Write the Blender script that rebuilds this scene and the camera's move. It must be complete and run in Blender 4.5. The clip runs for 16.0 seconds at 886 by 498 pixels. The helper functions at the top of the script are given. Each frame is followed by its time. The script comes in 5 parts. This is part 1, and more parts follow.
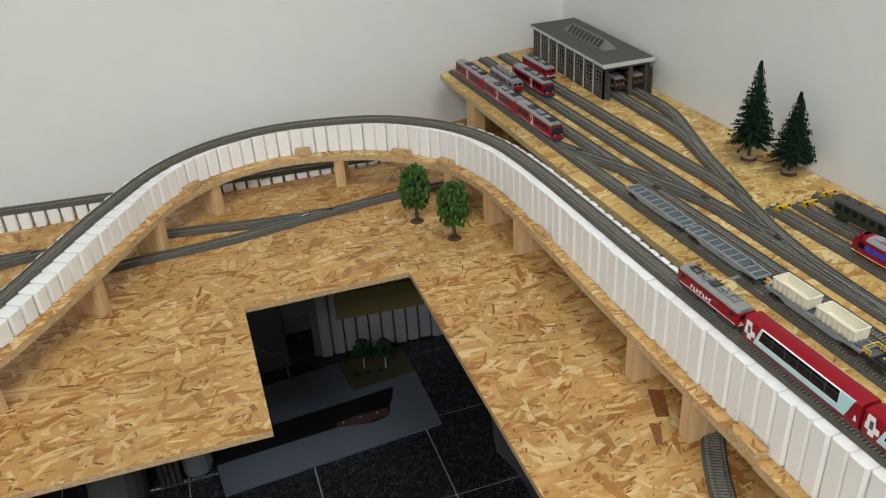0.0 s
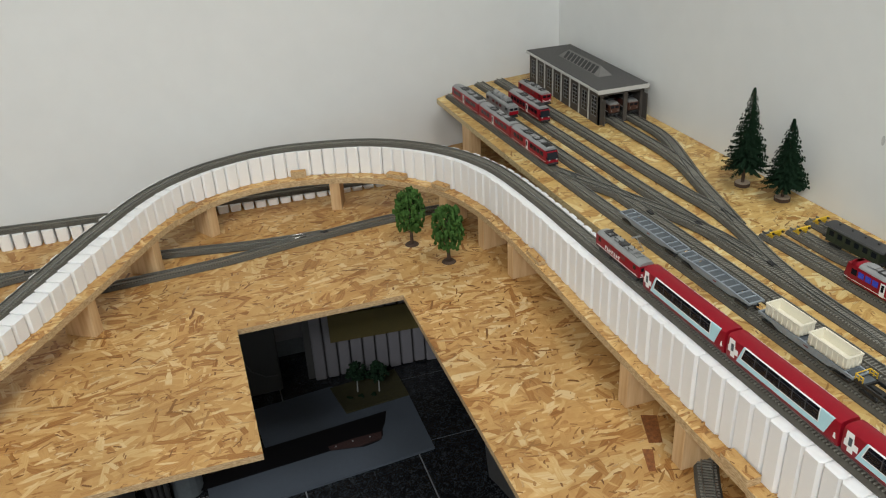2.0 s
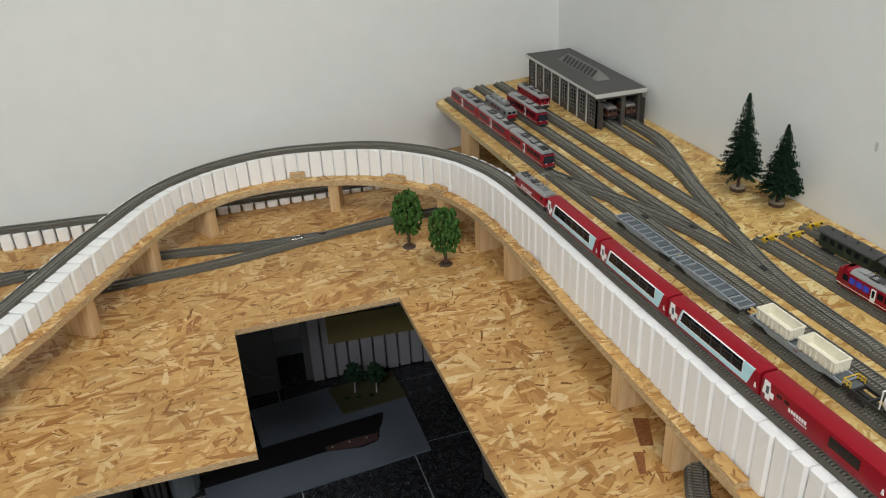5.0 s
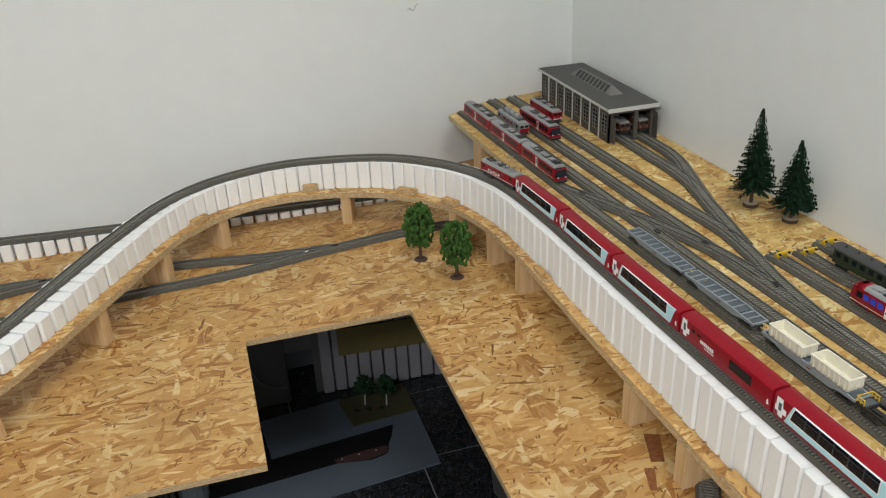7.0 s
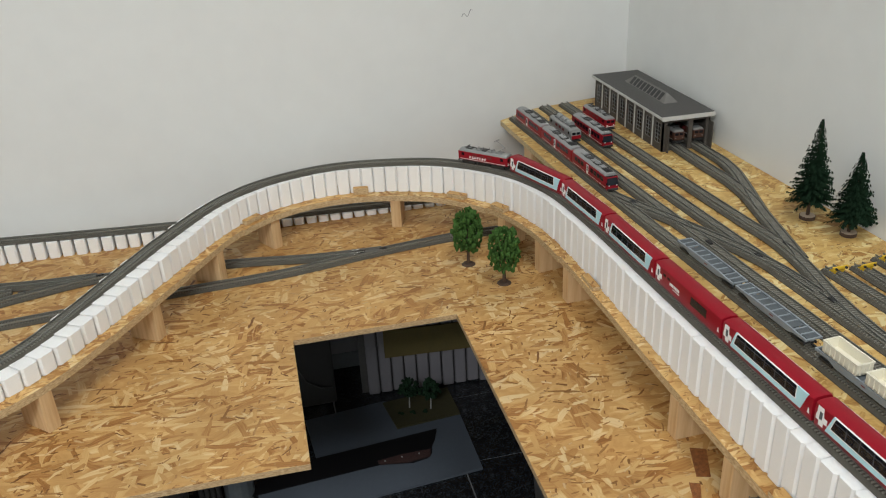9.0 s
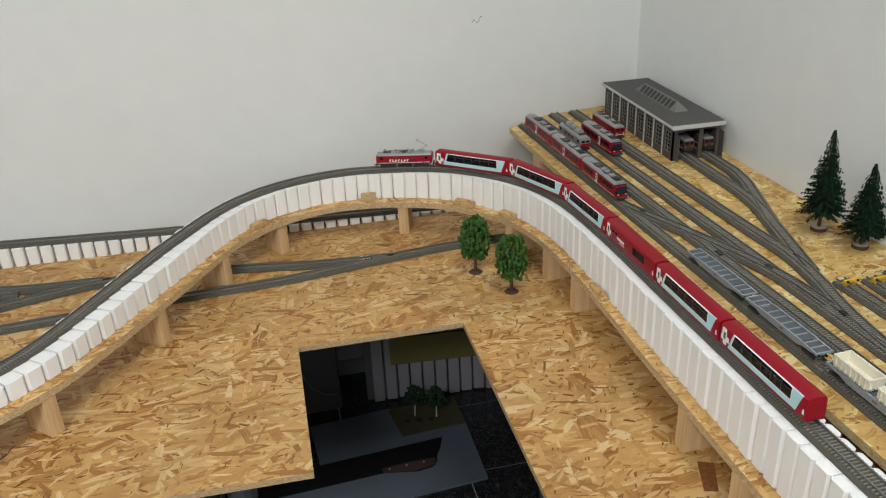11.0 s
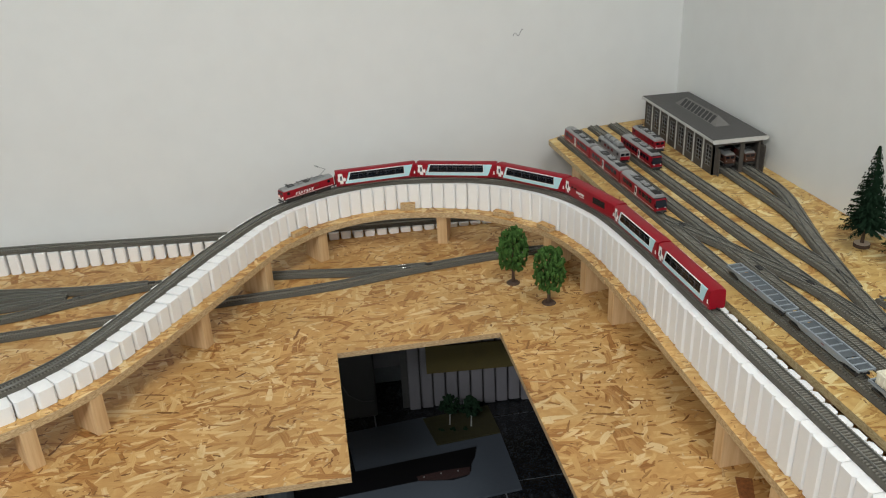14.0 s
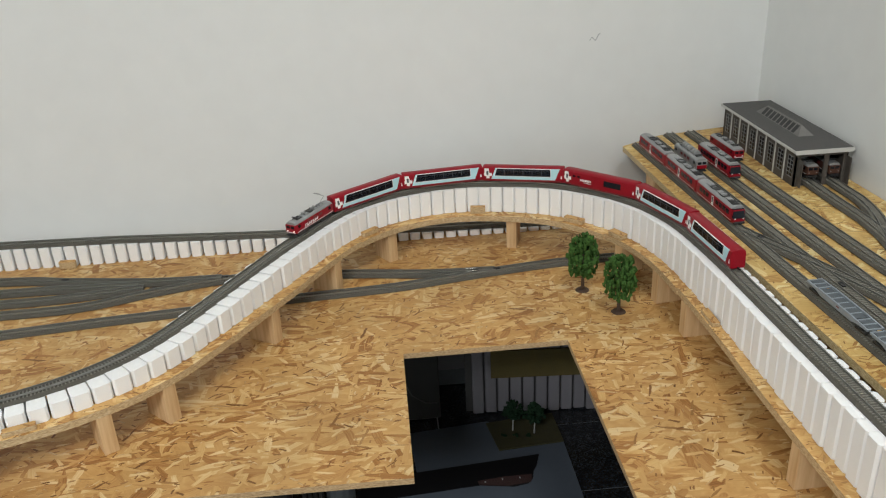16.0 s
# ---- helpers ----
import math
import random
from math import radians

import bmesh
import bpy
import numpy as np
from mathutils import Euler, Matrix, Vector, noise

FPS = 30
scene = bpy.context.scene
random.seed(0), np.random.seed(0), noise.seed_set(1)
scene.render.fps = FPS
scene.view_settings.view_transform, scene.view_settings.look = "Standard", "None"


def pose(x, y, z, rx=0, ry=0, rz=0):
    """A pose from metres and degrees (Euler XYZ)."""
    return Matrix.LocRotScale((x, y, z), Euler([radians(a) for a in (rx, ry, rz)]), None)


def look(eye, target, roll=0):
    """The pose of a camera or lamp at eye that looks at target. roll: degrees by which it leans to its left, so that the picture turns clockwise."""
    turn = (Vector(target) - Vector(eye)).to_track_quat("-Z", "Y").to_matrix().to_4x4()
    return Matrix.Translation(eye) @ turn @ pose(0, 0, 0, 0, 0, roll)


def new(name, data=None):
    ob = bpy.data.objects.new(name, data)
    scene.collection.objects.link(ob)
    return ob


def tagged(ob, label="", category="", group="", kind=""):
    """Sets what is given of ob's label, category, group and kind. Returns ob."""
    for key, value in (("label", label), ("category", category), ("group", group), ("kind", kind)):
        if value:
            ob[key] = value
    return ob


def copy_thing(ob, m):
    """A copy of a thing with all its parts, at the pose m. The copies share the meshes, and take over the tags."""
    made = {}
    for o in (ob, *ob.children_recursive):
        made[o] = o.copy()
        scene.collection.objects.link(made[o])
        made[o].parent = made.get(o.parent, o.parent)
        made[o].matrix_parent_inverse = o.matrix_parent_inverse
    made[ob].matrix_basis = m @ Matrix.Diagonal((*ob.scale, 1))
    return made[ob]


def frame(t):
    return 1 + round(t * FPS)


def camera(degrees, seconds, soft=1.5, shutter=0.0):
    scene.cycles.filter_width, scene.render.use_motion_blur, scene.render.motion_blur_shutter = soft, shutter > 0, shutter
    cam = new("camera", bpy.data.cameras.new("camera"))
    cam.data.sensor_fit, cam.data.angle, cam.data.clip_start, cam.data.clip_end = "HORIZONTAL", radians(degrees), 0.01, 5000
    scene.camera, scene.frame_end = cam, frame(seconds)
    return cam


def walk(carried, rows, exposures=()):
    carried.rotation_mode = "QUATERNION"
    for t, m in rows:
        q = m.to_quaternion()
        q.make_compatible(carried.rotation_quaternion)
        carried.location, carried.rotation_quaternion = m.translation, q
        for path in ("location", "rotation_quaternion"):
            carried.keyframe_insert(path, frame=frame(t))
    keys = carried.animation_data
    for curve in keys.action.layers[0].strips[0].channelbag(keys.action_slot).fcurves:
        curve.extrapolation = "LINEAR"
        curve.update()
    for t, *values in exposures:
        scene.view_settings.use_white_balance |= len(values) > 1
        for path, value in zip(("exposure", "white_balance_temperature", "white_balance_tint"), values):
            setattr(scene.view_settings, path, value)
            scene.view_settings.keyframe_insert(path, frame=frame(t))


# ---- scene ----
LENS = 56.566
# seconds, eye x, y, z, yaw, pitch, roll
PATH = [
    (0.0, -0.2052, -0.8389, 0.5188, -16.606, -29.586, -3.694),
    (0.5, -0.2021, -0.8417, 0.5174, -16.547, -29.453, -3.699),
    (1.0, -0.1978, -0.8432, 0.5184, -16.566, -28.351, -3.684),
    (1.5, -0.1993, -0.8417, 0.5181, -16.633, -27.985, -3.401),
    (2.0, -0.2017, -0.8403, 0.5178, -16.924, -27.930, -3.054),
    (2.5, -0.2001, -0.8431, 0.5179, -16.744, -27.921, -2.854),
    (3.0, -0.1978, -0.8445, 0.5189, -16.817, -28.102, -2.716),
    (3.5, -0.1938, -0.8474, 0.5201, -16.674, -28.102, -2.746),
    (4.0, -0.1944, -0.8485, 0.5209, -16.735, -28.068, -2.758),
    (6.5, -0.1931, -0.8473, 0.5216, -16.015, -27.096, -2.834),
    (7.0, -0.1945, -0.8488, 0.5219, -15.771, -26.872, -2.708),
    (7.5, -0.1926, -0.8497, 0.5231, -15.462, -26.808, -2.666),
    (8.0, -0.1914, -0.8513, 0.5237, -14.404, -26.648, -2.762),
    (8.5, -0.1907, -0.8512, 0.5238, -12.798, -26.551, -3.002),
    (9.0, -0.1924, -0.8498, 0.5226, -11.928, -26.391, -2.955),
    (11.5, -0.1889, -0.8432, 0.5224, -11.143, -25.931, -2.638),
    (12.0, -0.1892, -0.8451, 0.5231, -10.827, -25.845, -2.698),
    (12.5, -0.1894, -0.8455, 0.5229, -10.578, -25.724, -2.684),
    (13.0, -0.1921, -0.8458, 0.5251, -10.453, -25.613, -2.636),
    (13.5, -0.1926, -0.8501, 0.5245, -9.718, -25.241, -2.739),
    (14.0, -0.1965, -0.8515, 0.5251, -8.708, -25.102, -2.730),
    (14.5, -0.1953, -0.8515, 0.5260, -7.579, -25.033, -2.836),
    (15.0, -0.1986, -0.8504, 0.5268, -6.835, -24.966, -2.756),
    (15.5, -0.2005, -0.8482, 0.5256, -5.667, -24.873, -2.716),
    (16.0, -0.2011, -0.8475, 0.5243, -3.722, -24.677, -2.888),
]


def aim(x, y, z, yaw, pitch, roll):
    a, b = radians(yaw), radians(pitch)
    return look((x, y, z), (x - math.sin(a) * math.cos(b), y + math.cos(a) * math.cos(b), z + math.sin(b)), roll)


cam = camera(LENS, 16.0, soft=1.15)
walk(cam, [(t, aim(*row)) for t, *row in PATH], exposures=[(0.0, -0.03), (16.0, -0.03)])

# ---- light ----
world = bpy.data.worlds.new("room_air")
scene.world = world
world.use_nodes = True
world.node_tree.nodes["Background"].inputs[0].default_value = (0.9, 0.95, 1.0, 1)
world.node_tree.nodes["Background"].inputs[1].default_value = 0.02


def ceiling_lamp(x, y, z, w, d, watts, colour):
    data = bpy.data.lights.new("ceiling_lamp", "AREA")
    data.shape, data.size, data.size_y, data.energy, data.color = "RECTANGLE", w, d, watts, colour
    ob = new("ceiling_lamp_light", data)
    ob.matrix_world = pose(x, y, z, 0, 0, 0)
    return ob


LAMPS = [(0.24, -0.74, 1.69, 0.6, 0.5, 11.2), (-1.20, -2.10, 1.69, 1.0, 0.5, 53)]
for lamp_row in LAMPS:
    ceiling_lamp(*lamp_row, (0.982, 0.993, 0.978))

# ---- materials ----


def material(name):
    m = bpy.data.materials.new(name)
    m.use_nodes = True
    return m, m.node_tree.nodes, m.node_tree.links, m.node_tree.nodes["Principled BSDF"]


def plain(name, colour, rough=0.5, metal=0.0, vary=0.12, scale=60.0, bump=0.0, coat=0.0, spec=0.5, emit=0.0):
    """A painted or moulded surface with fine grain and broad stains."""
    m, nodes, links, bsdf = material(name)
    co = nodes.new("ShaderNodeTexCoord")
    n1, n2 = nodes.new("ShaderNodeTexNoise"), nodes.new("ShaderNodeTexNoise")
    n1.inputs["Scale"].default_value, n2.inputs["Scale"].default_value = scale, scale * 9
    n1.inputs["Detail"].default_value = 4
    links.new(co.outputs["Object"], n1.inputs["Vector"])
    links.new(co.outputs["Object"], n2.inputs["Vector"])
    add = nodes.new("ShaderNodeMath")
    add.operation = "ADD"
    links.new(n1.outputs["Fac"], add.inputs[0])
    links.new(n2.outputs["Fac"], add.inputs[1])
    ramp = nodes.new("ShaderNodeMapRange")
    ramp.inputs[1].default_value, ramp.inputs[2].default_value = 0.6, 1.4
    ramp.inputs[3].default_value, ramp.inputs[4].default_value = 1 - vary, 1 + vary
    links.new(add.outputs[0], ramp.inputs[0])
    mul = nodes.new("ShaderNodeMix")
    mul.data_type, mul.blend_type = "RGBA", "MULTIPLY"
    mul.inputs[0].default_value = 1.0
    mul.inputs[6].default_value = (*colour, 1)
    links.new(ramp.outputs[0], mul.inputs[7])
    links.new(mul.outputs[2], bsdf.inputs["Base Color"])
    rr = nodes.new("ShaderNodeMapRange")
    rr.inputs[3].default_value, rr.inputs[4].default_value = max(rough - 0.08, 0.02), min(rough + 0.1, 1)
    links.new(n1.outputs["Fac"], rr.inputs[0])
    links.new(rr.outputs[0], bsdf.inputs["Roughness"])
    bsdf.inputs["Metallic"].default_value = metal
    bsdf.inputs["Specular IOR Level"].default_value = spec
    bsdf.inputs["Coat Weight"].default_value = coat
    if bump:
        b = nodes.new("ShaderNodeBump")
        b.inputs["Strength"].default_value, b.inputs["Distance"].default_value = bump, 0.001
        links.new(n2.outputs["Fac"], b.inputs["Height"])
        links.new(b.outputs[0], bsdf.inputs["Normal"])
    if emit:
        bsdf.inputs["Emission Color"].default_value = (*colour, 1)
        bsdf.inputs["Emission Strength"].default_value = emit
    return m


def osb(name, grow=1.0, tone=1.0, tint=(1, 1, 1)):
    """Pressed wood strands: broad pale flakes under finer, darker slivers, each with its own grain; sawn edges are greyer."""
    m, nodes, links, bsdf = material(name)
    co = nodes.new("ShaderNodeTexCoord")
    warp = nodes.new("ShaderNodeTexNoise")
    warp.inputs["Scale"].default_value = 60
    warp.inputs["Detail"].default_value = 3
    links.new(co.outputs["Object"], warp.inputs["Vector"])
    wmix = nodes.new("ShaderNodeMix")
    wmix.data_type, wmix.blend_type = "RGBA", "LINEAR_LIGHT"
    wmix.inputs[0].default_value = 0.0026
    links.new(co.outputs["Object"], wmix.inputs[6])
    links.new(warp.outputs["Color"], wmix.inputs[7])

    def ramp_of(socket, stops):
        r = nodes.new("ShaderNodeValToRGB")
        e = r.color_ramp.elements
        for el, (at, c) in zip((e[0], e[1]), (stops[0], stops[-1])):
            el.position, el.color = at, (*[v * tone * k for v, k in zip(c, tint)], 1)
        for at, c in stops[1:-1]:
            e.new(at).color = (*[v * tone * k for v, k in zip(c, tint)], 1)
        links.new(socket, r.inputs[0])
        return r.outputs[0]

    def math_node(op, *values):
        n = nodes.new("ShaderNodeMath")
        n.operation = op
        for i, v in enumerate(values):
            if isinstance(v, (int, float)):
                n.inputs[i].default_value = v
            else:
                links.new(v, n.inputs[i])
        return n.outputs[0]

    pale = [(0.0, (0.33, 0.135, 0.033)), (0.13, (0.47, 0.225, 0.064)), (0.32, (0.62, 0.350, 0.118)), (0.60, (0.72, 0.440, 0.162)), (0.82, (0.81, 0.545, 0.230)), (1.0, (0.90, 0.69, 0.37))]
    dark = [(0.0, (0.20, 0.085, 0.024)), (0.4, (0.34, 0.160, 0.045)), (0.70, (0.48, 0.260, 0.085)), (1.0, (0.84, 0.64, 0.36))]
    base = nodes.new("ShaderNodeTexNoise")
    base.inputs["Scale"].default_value = 110
    base.inputs["Detail"].default_value = 4
    links.new(wmix.outputs[2], base.inputs["Vector"])
    colour, height = ramp_of(base.outputs["Fac"], pale), base.outputs["Fac"]
    # long, wide, degrees, share kept, shades
    layers = [(0.110, 0.0260, 8, 0.10, pale), (0.095, 0.0220, -38, 0.36, pale), (0.085, 0.0210, 62, 0.52, pale), (0.100, 0.0170, -9, 0.34, pale), (0.075, 0.0160, 31, 0.50, pale),
              (0.062, 0.0140, -72, 0.66, pale), (0.078, 0.0110, 14, 0.56, pale), (0.052, 0.0105, 84, 0.74, pale), (0.066, 0.0085, -12, 0.66, pale), (0.036, 0.0080, 47, 0.84, pale), (0.030, 0.0062, -52, 0.86, pale), (0.024, 0.0052, 5, 0.82, pale),
              (0.046, 0.0046, -14, 0.972, dark), (0.034, 0.0040, 70, 0.985, dark), (0.024, 0.0034, 38, 0.980, dark), (0.015, 0.0034, -30, 0.955, dark), (0.011, 0.0032, 12, 0.92, dark), (0.008, 0.0028, 75, 0.95, dark)]
    for k, (long, wide, deg, keep_over, shades) in enumerate(layers):
        mp = nodes.new("ShaderNodeMapping")
        mp.vector_type = "TEXTURE"
        mp.inputs["Rotation"].default_value = (0, 0, radians(deg))
        mp.inputs["Location"].default_value = (0.31 * k, 0.17 * k, 0)
        mp.inputs["Scale"].default_value = (long * grow, wide * grow, 1)
        links.new(wmix.outputs[2], mp.inputs["Vector"])
        vo = nodes.new("ShaderNodeTexVoronoi")
        vo.voronoi_dimensions = "2D"
        vo.distance = "CHEBYCHEV" if k % 2 else "EUCLIDEAN"
        vo.inputs["Scale"].default_value = 1.0
        vo.inputs["Randomness"].default_value = 0.95
        links.new(mp.outputs[0], vo.inputs["Vector"])
        sep = nodes.new("ShaderNodeSeparateColor")
        links.new(vo.outputs["Color"], sep.inputs[0])
        mask = nodes.new("ShaderNodeMapRange")
        links.new(vo.outputs["Distance"], mask.inputs[0])
        # flakes differ in size
        links.new(math_node("MULTIPLY_ADD", sep.outputs[2], 0.34, 0.16), mask.inputs[1])
        links.new(math_node("MULTIPLY_ADD", sep.outputs[2], 0.34, 0.135), mask.inputs[2])
        both = math_node("MULTIPLY", mask.outputs[0], math_node("GREATER_THAN", sep.outputs[1], keep_over))
        gm = nodes.new("ShaderNodeMapping")
        gm.inputs["Scale"].default_value = (1.2, 6.0, 1)
        links.new(mp.outputs[0], gm.inputs["Vector"])
        grain = nodes.new("ShaderNodeTexNoise")
        grain.inputs["Scale"].default_value = 1.6
        grain.inputs["Detail"].default_value = 3
        links.new(gm.outputs[0], grain.inputs["Vector"])
        shade = math_node("ADD", math_node("MULTIPLY_ADD", sep.outputs[0], 0.95, -0.24), math_node("MULTIPLY", grain.outputs["Fac"], 0.62))
        # a flake's rim is darkened in colour, for the shadow lines between flakes
        rim = nodes.new("ShaderNodeMapRange")
        links.new(vo.outputs["Distance"], rim.inputs[0])
        links.new(math_node("MULTIPLY_ADD", sep.outputs[2], 0.34, 0.06), rim.inputs[1])
        links.new(math_node("MULTIPLY_ADD", sep.outputs[2], 0.34, 0.15), rim.inputs[2])
        rim.inputs[3].default_value, rim.inputs[4].default_value = 1.0, 0.80
        shade = math_node("MULTIPLY", shade, rim.outputs[0])
        mix = nodes.new("ShaderNodeMix")
        mix.data_type = "RGBA"
        links.new(both, mix.inputs[0])
        links.new(colour, mix.inputs[6])
        links.new(ramp_of(shade, shades), mix.inputs[7])
        colour = mix.outputs[2]
        hm = nodes.new("ShaderNodeMix")
        hm.data_type = "FLOAT"
        links.new(both, hm.inputs[0])
        links.new(height, hm.inputs[2])
        links.new(math_node("MULTIPLY_ADD", grain.outputs["Fac"], 0.3, sep.outputs[2]), hm.inputs[3])
        height = hm.outputs[0]
    broad = nodes.new("ShaderNodeTexNoise")
    broad.inputs["Scale"].default_value = 9
    broad.inputs["Detail"].default_value = 3
    links.new(co.outputs["Object"], broad.inputs["Vector"])
    br = nodes.new("ShaderNodeMapRange")
    br.inputs[1].default_value, br.inputs[2].default_value, br.inputs[3].default_value, br.inputs[4].default_value = 0.3, 0.7, 0.84, 1.10
    links.new(broad.outputs["Fac"], br.inputs[0])
    mul = nodes.new("ShaderNodeMix")
    mul.data_type, mul.blend_type = "RGBA", "MULTIPLY"
    mul.inputs[0].default_value = 1
    links.new(colour, mul.inputs[6])
    links.new(br.outputs[0], mul.inputs[7])
    # sawn sides: short end grain, greyer
    geo = nodes.new("ShaderNodeNewGeometry")
    nz = nodes.new("ShaderNodeSeparateXYZ")
    links.new(geo.outputs["True Normal"], nz.inputs[0])
    sides = math_node("LESS_THAN", math_node("ABSOLUTE", nz.outputs[2]), 0.5)
    em = nodes.new("ShaderNodeMapping")
    em.inputs["Scale"].default_value = (260, 260, 900)
    links.new(co.outputs["Object"], em.inputs["Vector"])
    en = nodes.new("ShaderNodeTexNoise")
    en.inputs["Scale"].default_value, en.inputs["Detail"].default_value = 1.0, 4
    links.new(em.outputs[0], en.inputs["Vector"])
    edge = ramp_of(en.outputs["Fac"], [(0.25, (0.34, 0.215, 0.105)), (0.5, (0.62, 0.440, 0.240)), (0.75, (0.80, 0.640, 0.420))])
    fin = nodes.new("ShaderNodeMix")
    fin.data_type = "RGBA"
    links.new(sides, fin.inputs[0])
    links.new(mul.outputs[2], fin.inputs[6])
    links.new(edge, fin.inputs[7])
    links.new(fin.outputs[2], bsdf.inputs["Base Color"])
    bsdf.inputs["Roughness"].default_value = 0.5
    bsdf.inputs["Specular IOR Level"].default_value = 0.35
    bp = nodes.new("ShaderNodeBump")
    bp.inputs["Strength"].default_value, bp.inputs["Distance"].default_value = 0.35, 0.0005
    links.new(height, bp.inputs["Height"])
    links.new(bp.outputs[0], bsdf.inputs["Normal"])
    return m


def pine(name):
    m, nodes, links, bsdf = material(name)
    co = nodes.new("ShaderNodeTexCoord")
    mp = nodes.new("ShaderNodeMapping")
    mp.inputs["Scale"].default_value = (220, 220, 14)
    links.new(co.outputs["Object"], mp.inputs["Vector"])
    n = nodes.new("ShaderNodeTexNoise")
    n.inputs["Scale"].default_value, n.inputs["Detail"].default_value = 1.0, 4
    links.new(mp.outputs[0], n.inputs["Vector"])
    r = nodes.new("ShaderNodeValToRGB")
    e = r.color_ramp.elements
    e[0].position, e[0].color = 0.3, (0.52, 0.32, 0.15, 1)
    e[1].position, e[1].color = 0.65, (0.68, 0.48, 0.27, 1)
    links.new(n.outputs["Fac"], r.inputs[0])
    links.new(r.outputs[0], bsdf.inputs["Base Color"])
    bsdf.inputs["Roughness"].default_value = 0.6
    return m


def granite(name):
    m, nodes, links, bsdf = material(name)
    co = nodes.new("ShaderNodeTexCoord")
    v = nodes.new("ShaderNodeTexVoronoi")
    v.inputs["Scale"].default_value = 620
    links.new(co.outputs["Object"], v.inputs["Vector"])
    n = nodes.new("ShaderNodeTexNoise")
    n.inputs["Scale"].default_value, n.inputs["Detail"].default_value = 90, 5
    links.new(co.outputs["Object"], n.inputs["Vector"])
    sep = nodes.new("ShaderNodeSeparateColor")
    links.new(v.outputs["Color"], sep.inputs[0])
    a = nodes.new("ShaderNodeMath")
    a.operation = "MULTIPLY"
    links.new(sep.outputs[0], a.inputs[0])
    links.new(n.outputs["Fac"], a.inputs[1])
    r = nodes.new("ShaderNodeValToRGB")
    e = r.color_ramp.elements
    e[0].position, e[0].color = 0.2, (0.006, 0.007, 0.009, 1)
    e[1].position, e[1].color = 0.62, (0.040, 0.045, 0.050, 1)
    links.new(a.outputs[0], r.inputs[0])
    links.new(r.outputs[0], bsdf.inputs["Base Color"])
    bsdf.inputs["Roughness"].default_value = 0.22
    return m


OSB_SHELF = osb("osb_shelf", 0.8, 0.90, (0.96, 1.04, 1.0))
OSB, OSB_SMALL, PINE, GRANITE = osb("osb_board", 0.90, 0.735, (1.03, 0.985, 0.95)), osb("osb_strip", 0.7, 0.84), pine("pine"), granite("granite")
# same white paint, made lighter in colour for the light on the side wall
WALL_EAST_LIT = plain("white_side_wall_brightened", (0.79, 0.805, 0.79), 0.85, 0, 0.025, 3.0, 0.06)
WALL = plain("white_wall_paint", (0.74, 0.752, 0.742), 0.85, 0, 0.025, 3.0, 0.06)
CEIL = plain("white_ceiling_paint", (0.8, 0.8, 0.78), 0.9, 0, 0.02, 3.0)
FOAM = plain("white_foam", (0.91, 0.912, 0.91), 0.8, 0, 0.03, 300, 0.25)
for _n in FOAM.node_tree.nodes:
    if _n.type == "BSDF_PRINCIPLED":
        _n.inputs["Subsurface Weight"].default_value = 0.55
        _n.inputs["Subsurface Radius"].default_value = (1.0, 0.95, 0.9)
        _n.inputs["Subsurface Scale"].default_value = 0.006
FOAM_FACE = plain("pale_grey_foam_face", (0.89, 0.88, 0.865), 0.75, 0, 0.03, 300, 0.15)
BALLAST = plain("grey_roadbed", (0.084, 0.077, 0.062), 0.8, 0, 0.25, 250, 0.5)
SLEEPER = plain("grey_sleeper", (0.205, 0.197, 0.168), 0.7, 0, 0.15, 300)
BRIGHT = plain("bright_nickel", (0.72, 0.72, 0.70), 0.25, 0.9, 0.05, 200)
RAIL = plain("nickel_rail", (0.30, 0.30, 0.28), 0.4, 0.8, 0.1, 200)
BLACK = plain("black_plastic", (0.018, 0.018, 0.018), 0.5, 0, 0.2, 200)
DARKGREY = plain("dark_grey_plastic", (0.05, 0.05, 0.05), 0.55, 0, 0.2, 200)
RED = plain("train_red_gloss", (0.27, 0.005, 0.015), 0.42, 0, 0.08, 80, 0, 0.0, 0.22)
DEEPRED = plain("train_dark_red", (0.16, 0.012, 0.016), 0.45, 0, 0.1, 80)
ICE = plain("pale_blue_paint", (0.46, 0.73, 0.79), 0.4, 0, 0.04, 80)
WHITE = plain("white_print", (0.85, 0.85, 0.84), 0.45, 0, 0.04, 80)
PANE = plain("smoked_window", (0.009, 0.012, 0.018), 0.16, 0, 0.1, 90, 0, 0, 0.28)
SEAT = plain("dark_seat", (0.022, 0.018, 0.020), 0.6, 0, 0.3, 300)
SILVER = plain("silver_roof", (0.31, 0.32, 0.32), 0.42, 0.3, 0.12, 150)
LIGHTGREY = plain("light_grey_roof", (0.29, 0.295, 0.295), 0.5, 0, 0.08, 150)
BLUEGREY = plain("blue_grey_wagon", (0.255, 0.292, 0.325), 0.5, 0, 0.12, 160)
SLATE = plain("slate_deck", (0.085, 0.100, 0.112), 0.6, 0, 0.2, 160)
TAN = plain("tan_plastic", (0.70, 0.55, 0.36), 0.5, 0, 0.1, 90)
CREAM = plain("cream_container", (0.83, 0.79, 0.66), 0.5, 0, 0.05, 90)
YELLOW = plain("yellow_plastic", (0.72, 0.46, 0.03), 0.45, 0, 0.1, 120)
GREENC = plain("dark_green_coach", (0.030, 0.040, 0.020), 0.5, 0, 0.2, 160)
BROWN = plain("brown_loco", (0.075, 0.030, 0.018), 0.5, 0, 0.15, 160)
